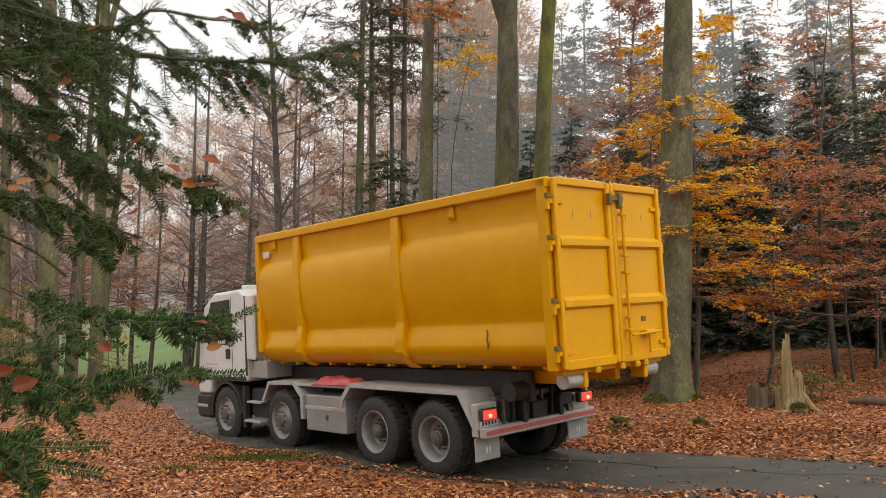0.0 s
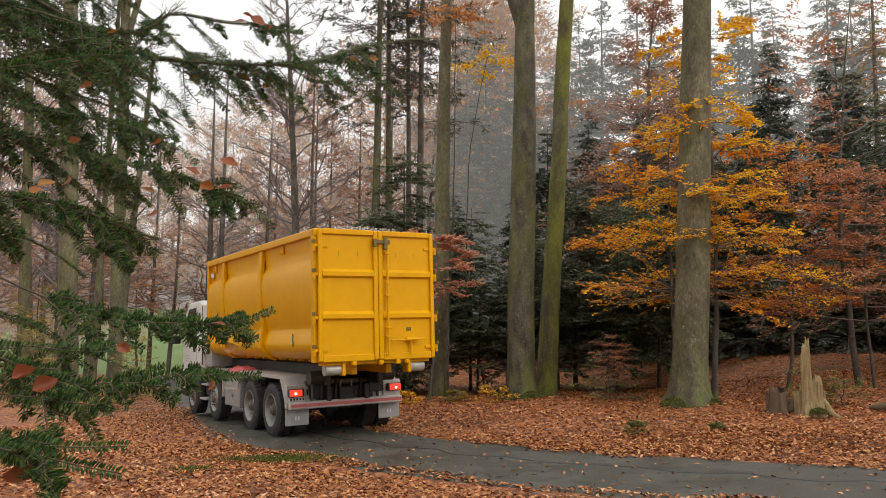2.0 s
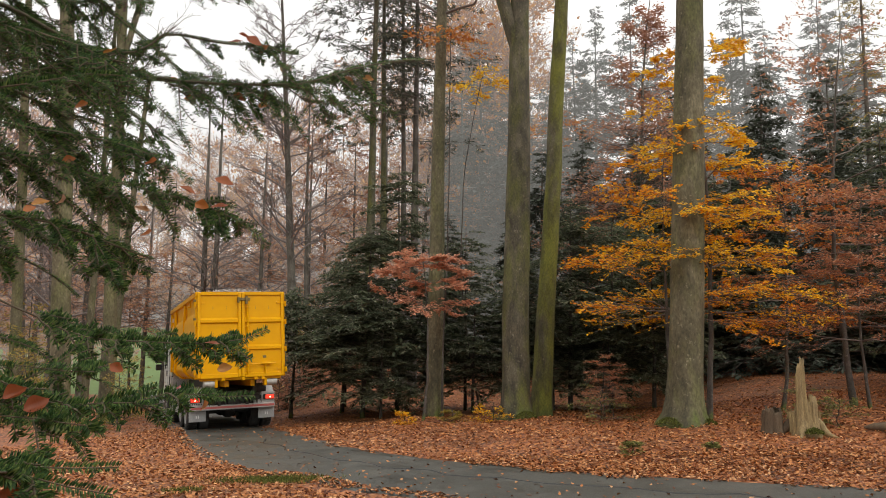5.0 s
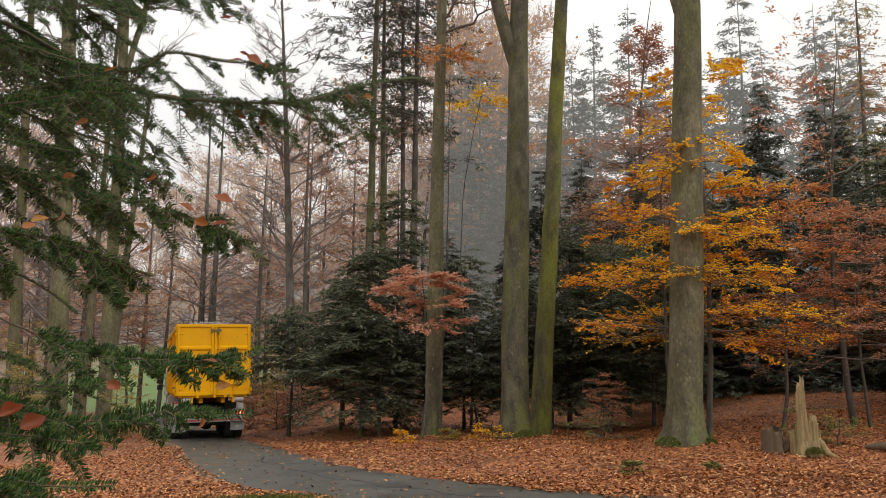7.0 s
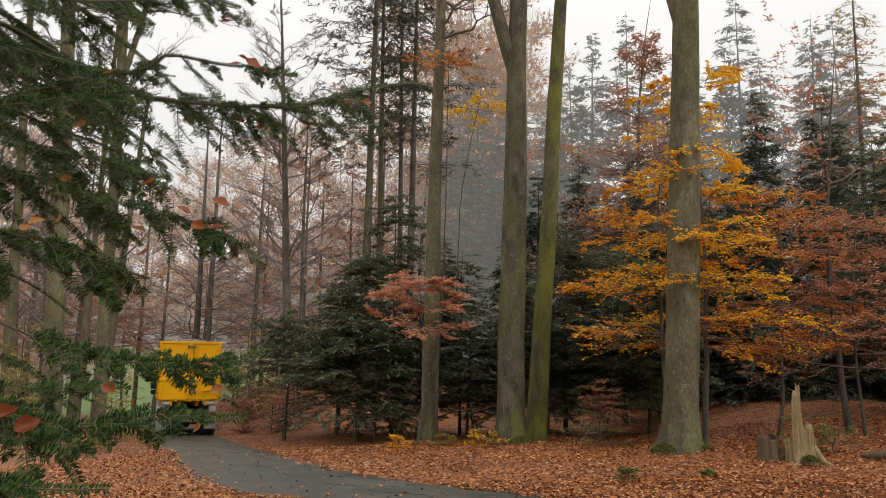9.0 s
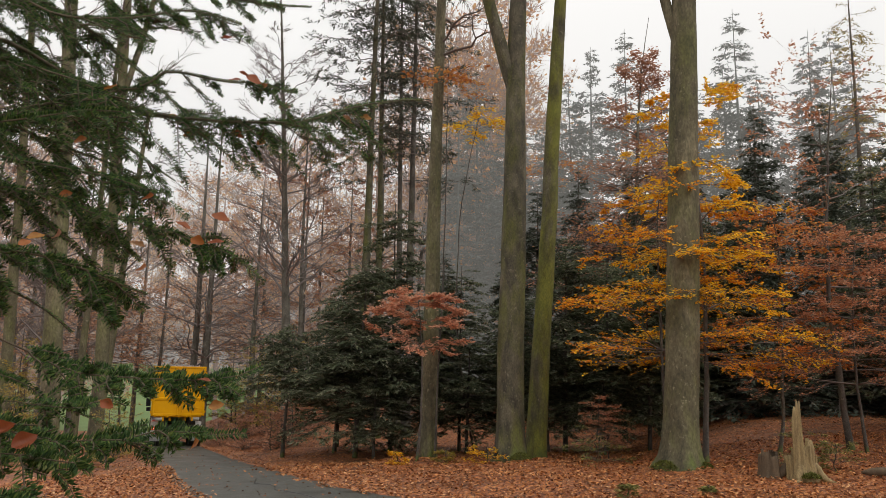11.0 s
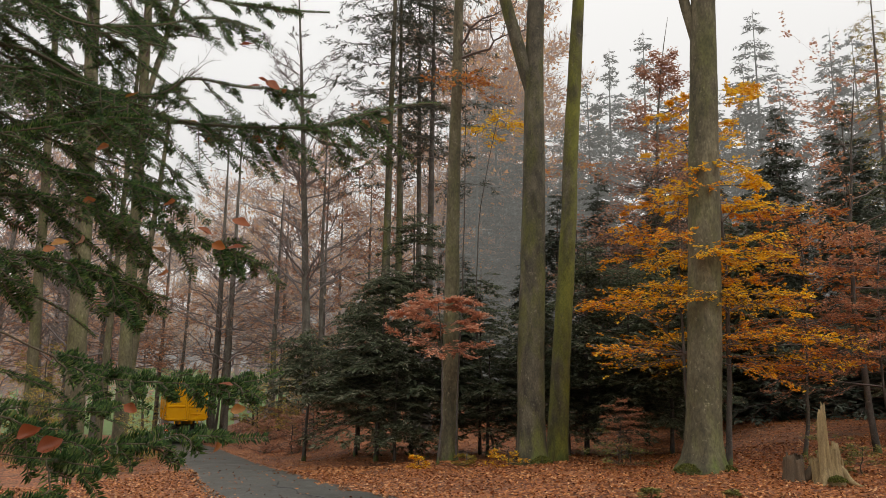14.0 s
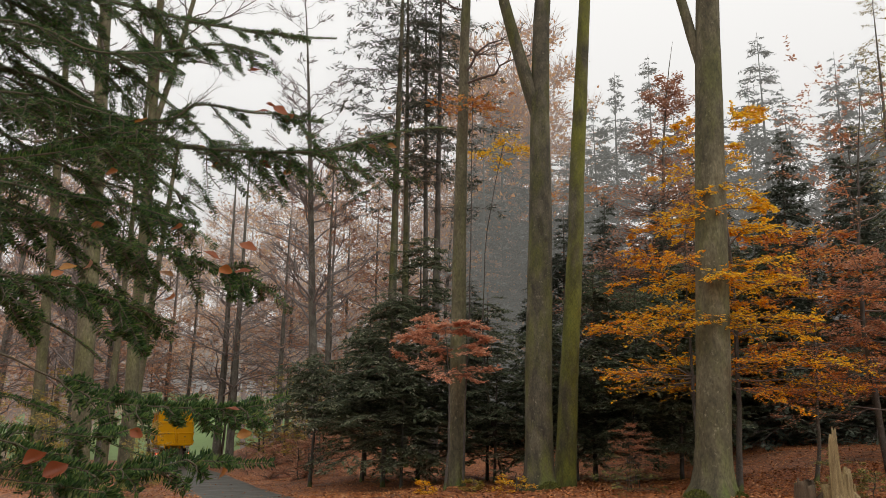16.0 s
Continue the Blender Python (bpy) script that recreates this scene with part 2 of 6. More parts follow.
# the ridge's grey and its glow paint the mist between far trees
HAZE_RIDGE, _n, _l, _p = nodes_of("ridge_painted_haze")
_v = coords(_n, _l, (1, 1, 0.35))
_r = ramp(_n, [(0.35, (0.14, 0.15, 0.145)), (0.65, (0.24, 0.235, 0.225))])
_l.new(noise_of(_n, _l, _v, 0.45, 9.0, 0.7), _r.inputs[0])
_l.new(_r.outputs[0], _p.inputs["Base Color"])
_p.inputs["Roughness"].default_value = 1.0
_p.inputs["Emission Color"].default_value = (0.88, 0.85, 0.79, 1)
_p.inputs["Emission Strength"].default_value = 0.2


# ---- mesh helpers ----
def part(name, bm, material, parent=None, label="", smooth=False):
    me = bpy.data.meshes.new(name)
    bm.to_mesh(me)
    bm.free()
    me.materials.append(material)
    if smooth:
        me.shade_smooth()
    ob = new(name, me)
    ob.parent = parent
    return tagged(ob, label)


def raw(name, verts, faces, material, parent=None, label="", smooth=False):
    """An object from numpy arrays: faces is an array of quads or of triangles."""
    verts, faces = np.asarray(verts, np.float32), np.asarray(faces, np.int32)
    me = bpy.data.meshes.new(name)
    k = faces.shape[1]
    me.vertices.add(len(verts))
    me.vertices.foreach_set("co", verts.ravel())
    me.loops.add(faces.size)
    me.loops.foreach_set("vertex_index", faces.ravel())
    me.polygons.add(len(faces))
    me.polygons.foreach_set("loop_start", np.arange(0, faces.size, k, dtype=np.int32))
    me.update(calc_edges=True)
    me.validate()
    me.materials.append(material)
    if smooth:
        me.shade_smooth()
    ob = new(name, me)
    ob.parent = parent
    return tagged(ob, label)


def thing(name, label, category, group="", kind=""):
    return tagged(new(name), label, category, group, kind)


def box(bm, x0, x1, y0, y1, z0, z1, bevel=0.0, seg=1):
    r = bmesh.ops.create_cube(bm, size=1.0)
    for v in r["verts"]:
        v.co = ((x0 + x1) / 2 + v.co.x * (x1 - x0), (y0 + y1) / 2 + v.co.y * (y1 - y0), (z0 + z1) / 2 + v.co.z * (z1 - z0))
    if bevel:
        edges = list({e for v in r["verts"] for e in v.link_edges})
        bmesh.ops.bevel(bm, geom=edges, offset=bevel, segments=seg, affect="EDGES", profile=0.5)
    return bm


def boxes(*rows, bevel=0.0):
    bm = bmesh.new()
    for r in rows:
        box(bm, *r, bevel=bevel)
    return bm


def extrude_profile(bm, pts, a, b, axis="x"):
    """A closed outline, in the plane across the axis, run from a to b along it."""
    def put(u, v, w):
        return (w, u, v) if axis == "x" else ((u, w, v) if axis == "y" else (u, v, w))
    one = [bm.verts.new(put(u, v, a)) for u, v in pts]
    two = [bm.verts.new(put(u, v, b)) for u, v in pts]
    k = len(pts)
    for i in range(k):
        bm.faces.new((one[i], one[(i + 1) % k], two[(i + 1) % k], two[i]))
    bm.faces.new(one[::-1])
    bm.faces.new(two)
    bmesh.ops.recalc_face_normals(bm, faces=bm.faces[:])
    return bm


def lathe_x(bm, profile, n=32):
    """A body of revolution round the x axis from (x, radius) rows."""
    rings = []
    for x, r in profile:
        rings.append([bm.verts.new((x, r * math.cos(2 * math.pi * i / n), r * math.sin(2 * math.pi * i / n))) for i in range(n)])
    for a, b in zip(rings, rings[1:]):
        for i in range(n):
            bm.faces.new((a[i], a[(i + 1) % n], b[(i + 1) % n], b[i]))
    bmesh.ops.recalc_face_normals(bm, faces=bm.faces[:])
    return bm


def rod(bm, a, b, r, n=8):
    a, b = Vector(a), Vector(b)
    d = b - a
    m = Matrix.Translation((a + b) / 2) @ d.to_track_quat("Z", "Y").to_matrix().to_4x4()
    bmesh.ops.create_cone(bm, cap_ends=True, segments=n, radius1=r, radius2=r, depth=d.length, matrix=m)
    return bm


def tubes(paths, radii, sides):
    """Many tapered tubes at once. paths: (count, points, 3); radii: (count, points). Returns vertices and quads."""
    P, Rr = np.asarray(paths, float), np.asarray(radii, float)
    B, K, _ = P.shape
    T = np.gradient(P, axis=1)
    T /= np.linalg.norm(T, axis=2, keepdims=True) + 1e-9
    ref = np.where(np.abs(T[:, :1, 2:3]) > 0.8, np.array([1.0, 0, 0]), np.array([0, 0, 1.0]))
    U = np.cross(T, np.broadcast_to(ref, T.shape))
    U /= np.linalg.norm(U, axis=2, keepdims=True) + 1e-9
    V = np.cross(T, U)
    a = 2 * np.pi * np.arange(sides) / sides
    ring = (P[:, :, None] + Rr[:, :, None, None] * (np.cos(a)[None, None, :, None] * U[:, :, None] + np.sin(a)[None, None, :, None] * V[:, :, None]))
    verts = ring.reshape(-1, 3)
    b, k, s = np.meshgrid(np.arange(B), np.arange(K - 1), np.arange(sides), indexing="ij")
    i0 = (b * K + k) * sides + s
    i1 = (b * K + k) * sides + (s + 1) % sides
    return verts, np.stack([i0, i1, i1 + sides, i0 + sides], -1).reshape(-1, 4)


def joined(pieces):
    vs, fs, at = [], [], 0
    for v, f in pieces:
        vs.append(v)
        fs.append(f + at)
        at += len(v)
    return np.concatenate(vs), np.concatenate(fs)


def blades(centre, along, across, length, width, fold=0.0, wide_at=0.45):
    """Leaf-shaped quads (point, side, tip, side), one for each row."""
    n = np.cross(along, across)
    L, W = length[:, None], width[:, None]
    mid = centre + along * L * wide_at + n * W * np.broadcast_to(fold, len(centre))[:, None]
    v = np.stack([centre, mid + across * W / 2, centre + along * L, mid - across * W / 2], 1)
    f = np.arange(len(centre) * 4).reshape(-1, 4)
    return v.reshape(-1, 3), f


def unit(v):
    return v / (np.linalg.norm(v, axis=-1, keepdims=True) + 1e-9)


# ---- the lie of the land ----
LINE = np.array([(60, -6), (40, 0.5), (26, 4.4), (20, 5.9), (12, 8.3), (6, 10.2), (3, 11.3), (0.5, 12.5), (-1.7, 14.2), (-3.5, 16.3), (-4.95, 19), (-6.7, 23),
                 (-9.9, 30.5), (-14, 40.5), (-18.5, 51), (-23, 61), (-34, 84), (-52, 115)], float)


def smooth_line(pts, per=6):
    out = []
    for i in range(len(pts) - 1):
        p0, p1, p2, p3 = pts[max(i - 1, 0)], pts[i], pts[i + 1], pts[min(i + 2, len(pts) - 1)]
        for u in np.arange(per) / per:
            out.append(0.5 * (2 * p1 + (p2 - p0) * u + (2 * p0 - 5 * p1 + 4 * p2 - p3) * u ** 2 + (3 * p1 - p0 - 3 * p2 + p3) * u ** 3))
    return np.array(out + [pts[-1]])


ROAD = smooth_line(LINE)


def beside_road(x, y):
    """Signed distance from the road's middle: above zero on the forest side, beyond the bend."""
    x, y = np.asarray(x, float), np.asarray(y, float)
    best, sign = np.full(x.shape, 1e9), np.ones(x.shape)
    for a, b in zip(ROAD, ROAD[1:]):
        d = b - a
        u = np.clip(((x - a[0]) * d[0] + (y - a[1]) * d[1]) / (d @ d), 0, 1)
        ex, ey = x - a[0] - u * d[0], y - a[1] - u * d[1]
        r = np.hypot(ex, ey)
        s = np.where(d[0] * ey - d[1] * ex < 0, 1.0, -1.0)
        near = r < best
        best, sign = np.where(near, r, best), np.where(near, s, sign)
    return best * sign


def step(a, b, x):
    u = np.clip((x - a) / (b - a), 0, 1)
    return u * u * (3 - 2 * u)


def camber(s, y):
    """The bend leans towards its near side."""
    return 0.07 * np.clip(s / 1.25, -1.4, 1.4) * (1 - step(2.5, 6.0, np.abs(s))) * (1 - step(20, 27, y))


def land(x, y, s=None):
    x, y = np.asarray(x, float), np.asarray(y, float)
    s = beside_road(x, y) if s is None else s
    z = -0.02 * np.clip(y - 18, 0, 60)
    z = z + step(1.9, 6.5, s) * 0.42 + np.clip(s - 6.5, 0, 45) * 0.045 * step(-12, 4, x) + step(0, 9, x - 4) * step(6, 20, s) * 0.75
    z = z + step(2.0, 5.0, -s) * 0.10
    z = z + step(78, 150, y) * 10.0 * (1 - 0.55 * step(-20, 25, x))
    z = z + step(30, 62, y) * step(2.2, 13, s) * 3.2 * (1 - step(70, 80, y))
    z = z + step(45, 110, y) * step(-8, 14, x) * 9.0
    lumps = 0.05 * np.sin(x * 1.3 + 0.7 * y) * np.sin(0.9 * y - 0.4 * x) + 0.03 * np.sin(3.1 * x) * np.sin(2.7 * y + 1)
    return z + camber(s, y) + lumps * step(1.9, 3.2, np.abs(s))


def on(x, y):
    return float(land(np.array([x]), np.array([y]))[0])


def build_ground():
    xs = np.concatenate([[-2500, -900, -400, -220, -140, -100], np.arange(-80, -20, 2.0), np.arange(-20, 24, 0.3), np.arange(24, 80, 2.0), [80, 100, 140, 220, 400, 900, 2500]])
    ys = np.concatenate([[-2500, -900, -300, -100, -40, -20, -10, -5], np.arange(-3, 40, 0.3), np.arange(40, 170, 2.0), [170, 200, 260, 400, 900, 2500]])
    X, Y = np.meshgrid(xs, ys)
    S = beside_road(X.ravel(), Y.ravel())
    Z = land(X.ravel(), Y.ravel(), S)
    # the ground dips under the road's slab
    Z = Z - 0.05 * (1 - np.where(S > 0, step(1.15, 1.55, S), step(1.0, 1.4, -S)))
    v = np.stack([X.ravel(), Y.ravel(), Z], 1)
    w, h = len(xs), len(ys)
    i = (np.arange(h - 1)[:, None] * w + np.arange(w - 1)[None]).ravel()
    f = np.stack([i, i + 1, i + w + 1, i + w], 1)
    ob = raw("ground", v, f, GROUND, smooth=True)
    ob.data.materials.append(MEADOW)
    cy = (Y.ravel()[f].mean(1) > 74) & (Y.ravel()[f].mean(1) < 900) & (X.ravel()[f].mean(1) < 6)
    ob.data.polygons.foreach_set("material_index", cy.astype(np.int32))
    tagged(ob, "forest floor deep in copper beech leaves, green meadow beyond", "ground", kind="structure")


def build_road():
    T = unit(np.gradient(ROAD, axis=0))
    N = np.stack([-T[:, 1], T[:, 0]], 1)
    rng = np.random.default_rng(5)
    us = np.array([-1.62, -1.45, -1.1, -0.6, 0, 0.5, 0.95, 1.25, 1.4])
    v = []
    for k in range(len(ROAD)):
        jag = rng.uniform(-0.08, 0.08, 2)
        for j, u in enumerate(us):
            w = u + (jag[0] if j < 2 else jag[1] if j > 6 else 0)
            p = ROAD[k] + N[k] * w
            zc = -0.02 * min(max(ROAD[k][1] - 18, 0), 60) + 0.02 * (1 - (u / 1.8) ** 2)
            zc += float(camber(-u, p[1]))
            v.append((*p, zc - (0.09 if j in (0, len(us) - 1) else 0)))
    w = len(us)
    f = [(k * w + j, k * w + j + 1, (k + 1) * w + j + 1, (k + 1) * w + j) for k in range(len(ROAD) - 1) for j in range(w - 1)]
    ob = raw("road", v, f, ASPHALT, smooth=True)
    tagged(ob, "narrow damp grey asphalt forest road with leaf-strewn edges", "road", kind="structure")
    # the tarred joint that runs along the road
    q = []
    for k in range(len(ROAD)):
        if 4 < ROAD[k][1] < 19.5:
            off = -0.35 - 0.1 * math.sin(k * 1.7) - 0.05 * math.sin(k * 4.1)
            c = ROAD[k] + N[k] * off
            q.append((*c, 0.024 + float(camber(-off, c[1]))))
    verts, faces = tubes([q], [[0.02] * len(q)], 6)
    verts[:, 2] -= 0.012
    jt = raw("tar_joint", verts, faces, TAR, ob)
    tagged(jt, "dark tarred crack along the asphalt", kind="")


build_ground()
build_road()


def scatter_leaves():
    rng = np.random.default_rng(11)

    def spread(n, x0, x1, y0, y1):
        return rng.uniform(x0, x1, n), rng.uniform(y0, y1, n)
    sets = [spread(62000, -9, 12, 5.5, 15), spread(52000, -9, 16, 13, 24), spread(26000, -16, 20, 22, 40), spread(9000, -10, -1, 2.5, 7)]
    x, y = np.concatenate([a for a, _ in sets]), np.concatenate([b for _, b in sets])
    s = beside_road(x, y)
    edge = 1.3 + 0.14 * np.sin(x * 1.9 + y) + 0.12 * np.sin(4.3 * x - 2 * y)
    # a drift of leaves lies over the near edge of the asphalt
    near_edge = 1.05 + 0.14 * np.sin(1.1 * x + 0.3) + 0.1 * np.sin(3.7 * x + y)
    lim = np.where(s > 0, edge, near_edge)
    keep = (np.abs(s) > lim) | (rng.random(len(x)) < 0.028)
    bare = (np.abs(s + 1.5 + 0.05 * np.sin(2 * x)) < 0.12) & (x > -3.2) & (x < 2.2) & (rng.random(len(x)) < 0.85)
    keep &= ~bare
    x, y, s = x[keep], y[keep], s[keep]
    z = np.where((s < 1.55) & (s > -1.38), 0.026 + camber(s, y) - 0.015 * np.clip(y - 18, 0, 60), land(x, y, s) + 0.012) + rng.uniform(0, 0.035, len(x)) * step(1.2, 2, np.abs(s))
    n = len(x)
    a = rng.uniform(0, 2 * np.pi, n)
    tilt = rng.normal(0, 0.35, n)
    along = unit(np.stack([np.cos(a), np.sin(a), tilt], 1))
    across = unit(np.cross(np.stack([rng.normal(0, 0.3, n), rng.normal(0, 0.3, n), np.ones(n)], 1), along))
    v, f = blades(np.stack([x, y, z], 1) - along * 0.03, along, across, rng.uniform(0.05, 0.10, n), rng.uniform(0.035, 0.065, n), rng.uniform(-0.3, 0.35, n))
    ob = raw("fallen_leaves", v, f, LITTER)
    tagged(ob, "loose carpet of copper and orange fallen beech leaves", "leaves", kind="stuff")


scatter_leaves()


# ---- the lorry and its container ----
YELLOW = plain("yellow_paint", (0.69, 0.33, 0.0), (0.77, 0.392, 0.0), 0.32, scale=0.35, bumps=0.0)
YELLOW.node_tree.nodes["Principled BSDF"].inputs["Specular IOR Level"].default_value = 0.22
WHITE = plain("white_cab_paint", (0.62, 0.62, 0.6), (0.76, 0.76, 0.74), 0.3, scale=1.5, bumps=0.03)
GREY = plain("dusty_grey_steel", (0.38, 0.37, 0.35), (0.55, 0.54, 0.515), 0.5, 0.2, scale=4)
ALU = plain("chequer_aluminium", (0.4, 0.4, 0.385), (0.58, 0.58, 0.56), 0.4, 0.4, scale=5)
CHEQUER = plain("chequer_plate", (0.4, 0.4, 0.385), (0.55, 0.55, 0.53), 0.4, 0.3, scale=5)
_n, _l = CHEQUER.node_tree.nodes, CHEQUER.node_tree.links
_c = _n.new("ShaderNodeTexChecker")
_c.inputs["Scale"].default_value = 36.0
_l.new(coords(_n, _l, 1.0), _c.inputs["Vector"])
_p = _n["Principled BSDF"]
_old = _p.inputs["Base Color"].links[0].from_socket
_mix = blend(_n, _l, _c.outputs["Fac"], (0.3, 0.3, 0.29), _old)
_l.new(_mix, _p.inputs["Base Color"])
bump(_n, _l, _p, _c.outputs["Fac"], 0.5, 0.004)
BLACK = plain("black_chassis", (0.012, 0.012, 0.012), (0.035, 0.033, 0.03), 0.6, scale=5)
RUBBER = plain("tyre_rubber", (0.018, 0.018, 0.018), (0.05, 0.047, 0.043), 0.8, scale=9)
RIM = plain("grey_rim_steel", (0.2, 0.19, 0.18), (0.34, 0.33, 0.315), 0.5, 0.3, scale=6)
HUB = plain("hub_steel", (0.09, 0.08, 0.07), (0.2, 0.185, 0.165), 0.5, 0.5, scale=9)
PINK = plain("red_plastic_sheet", (0.5, 0.07, 0.08), (0.66, 0.14, 0.14), 0.5, scale=5)
FLAP = plain("grey_mud_flap", (0.25, 0.25, 0.245), (0.38, 0.38, 0.37), 0.6, scale=7)
REDBAND = plain("red_reflective_band", (0.45, 0.09, 0.08), (0.6, 0.16, 0.14), 0.4, scale=8)
WEAR = plain("bare_worn_steel", (0.09, 0.065, 0.02), (0.24, 0.17, 0.05), 0.6, 0.1, scale=20)
PALE_STEEL = plain("pale_worn_steel", (0.3, 0.29, 0.26), (0.55, 0.53, 0.48), 0.5, 0.4, scale=14)
RUBBLE = leafy("rubble_bits", [(0, (0.25, 0.22, 0.2)), (0.5, (0.42, 0.38, 0.35)), (1, (0.62, 0.58, 0.54))], 0.9, 0)
DARKGLASS, _, _, gp = nodes_of("cab_glass")
gp.inputs["Base Color"].default_value = (0.02, 0.025, 0.028, 1)
gp.inputs["Roughness"].default_value = 0.05
LAMP, _, _, gp = nodes_of("lit_tail_lamp")
gp.inputs["Base Color"].default_value = (0.5, 0.02, 0.015, 1)
gp.inputs["Emission Color"].default_value = (1.0, 0.07, 0.03, 1)
gp.inputs["Emission Strength"].default_value = 0.9
BULB, _, _, gp = nodes_of("lit_lamp_core")
gp.inputs["Emission Color"].default_value = (1.0, 0.5, 0.3, 1)
gp.inputs["Emission Strength"].default_value = 5.0
LAMP_AMBER = plain("amber_reflector", (0.6, 0.2, 0.03), (0.75, 0.3, 0.05), 0.3)
PLATE = plain("number_plate_white", (0.6, 0.6, 0.58), (0.72, 0.72, 0.7), 0.5)
INK = plain("dark_print", (0.02, 0.02, 0.025), (0.05, 0.05, 0.055), 0.6)

# half-width of the container's side at each height
SIDE = [(3.80, 1.17), (3.6, 1.15), (3.43, 1.132), (3.38, 1.15), (3.33, 1.19), (3.25, 1.222), (3.1, 1.24), (2.9, 1.24), (2.7, 1.226), (2.52, 1.203), (2.36, 1.172), (2.24, 1.14), (2.15, 1.108), (2.11, 1.108),
        (2.03, 1.14), (1.94, 1.168), (1.86, 1.186), (1.82, 1.188), (1.76, 1.172), (1.69, 1.13), (1.63, 1.07), (1.58, 1.0), (1.55, 0.9)]
Z_TOP, Z_LOW, Y_FRONT = 3.94, 1.52, 7.12


def side_at(z):
    for (z1, x1), (z0, x0) in zip(SIDE, SIDE[1:]):
        if z0 <= z <= z1:
            return x0 + (x1 - x0) * (z - z0) / (z1 - z0)
    return SIDE[0][1]


def build_container():
    c = thing("roll_off_container", "bright yellow steel roll-off container with ribbed bulging sides, filled with rubble", "container")
    # the bulged tub: two sheets with thickness and a floor
    inner = [(x - 0.02 if z > 1.6 else x - 0.02, z + (0.02 if z < 1.7 else 0)) for z, x in SIDE]
    outline = [(x, z) for z, x in SIDE] + [(-x, z) for z, x in SIDE[::-1]] + [(-x, z) for x, z in inner] + [(x, z) for x, z in inner[::-1]]
    bm = bmesh.new()
    one = [bm.verts.new((x, 0.1, z)) for x, z in outline]
    two = [bm.verts.new((x, Y_FRONT - 0.06, z)) for x, z in outline]
    k = len(outline)
    for i in range(k):
        bm.faces.new((one[i], one[(i + 1) % k], two[(i + 1) % k], two[i]))
    bmesh.ops.recalc_face_normals(bm, faces=bm.faces[:])
    tub = part("tub", bm, YELLOW, c, smooth=True)
    tub.data.set_sharp_from_angle(angle=0.5)
    bm = bmesh.new()
    extrude_profile(bm, [(x, z) for z, x in SIDE] + [(-x, z) for z, x in SIDE[::-1]], Y_FRONT - 0.06, Y_FRONT, "y")
    part("front_wall", bm, YELLOW, c)
    for s in (-1, 1):
        a, b = sorted((s * 1.12, s * 1.25))
        part("top_rail", boxes((a, b, 0.0, Y_FRONT + 0.02, Z_TOP - 0.14, Z_TOP), bevel=0.015), YELLOW, c)
        for y in (2.99, 5.74):
            bm = bmesh.new()
            zz = [3.80, 3.3, 2.7, 2.2, 1.95, 1.75, 1.62, 1.5]
            out = [0.06, 0.06, 0.045, 0.09, 0.1, 0.1, 0.1, 0.06]
            prof = [(s * (side_at(max(z, 1.55)) + o), z) for z, o in zip(zz, out)] + [(s * (side_at(max(z, 1.55)) - 0.03), z) for z in zz[::-1]]
            extrude_profile(bm, prof, y - 0.09, y + 0.09, "y")
            bmesh.ops.bevel(bm, geom=bm.edges[:], offset=0.012, segments=1, affect="EDGES")
            part("side_rib", bm, YELLOW, c)
        a, b = sorted((s * 1.06, s * 1.25))
        part("corner_post", boxes((a, b, 0.02, 0.17, Z_LOW, Z_TOP - 0.02), bevel=0.012), YELLOW, c)
        a, b = sorted((s * 1.1, s * 1.24))
        part("front_post", boxes((a, b, Y_FRONT - 0.09, Y_FRONT + 0.03, 1.75, Z_TOP - 0.02), bevel=0.012), YELLOW, c)
        for y in (1.77, 6.54):
            a, b = sorted((s * 1.16, s * 1.2))
            bm = boxes((a, b, y - 0.055, y + 0.055, 3.62, 3.80), bevel=0.01)
            rod(bm, (s * 1.17, y, 3.66), (s * 1.26, y, 3.64), 0.018)
            part("net_hook", bm, YELLOW, c)
        for j in range(13):
            y = 0.45 + j * 0.53
            a, b = sorted((s * 0.84, s * 0.96))
            part("cross_member", boxes((a, b, y - 0.035, y + 0.035, 1.515, 1.56), bevel=0.008), YELLOW, c)
        a, b = sorted((s * 0.3, s * 0.42))
        part("runner", boxes((a, b, 0.25, Y_FRONT - 0.1, 1.27, 1.44), bevel=0.01), YELLOW, c)
        bm = bmesh.new()
        rod(bm, (s * 0.72, 0.12, 1.38), (s * 1.02, 0.12, 1.38), 0.1, 18)
        part("roller", bm, PALE_STEEL, c, "pale worn steel roller")
        a, b = sorted((s * 0.64, s * 0.72))
        part("roller_bracket", boxes((a, b, 0.0, 0.24, 1.27, 1.56), bevel=0.015), YELLOW, c)
        # hinges of the door on this side
        for z in (3.62, 3.1, 2.32, 1.74):
            bm = boxes((min(s * 1.0, s * 1.27), max(s * 1.0, s * 1.27), -0.06, -0.015, z - 0.03, z + 0.03), bevel=0.008)
            rod(bm, (s * 1.26, -0.02, z - 0.1), (s * 1.26, -0.02, z + 0.1), 0.035)
            part("hinge", bm, YELLOW if s > 0 else YELLOW, c)
            rd = bmesh.new()
            rod(rd, (s * 1.27, -0.035, z + 0.04), (s * 1.27, -0.035, z + 0.1), 0.04)
            part("hinge_pin", rd, WEAR, c, "rubbed hinge pin")
    part("rear_header", boxes((-1.06, 1.06, 0.02, 0.14, Z_TOP - 0.1, Z_TOP), bevel=0.01), YELLOW, c)
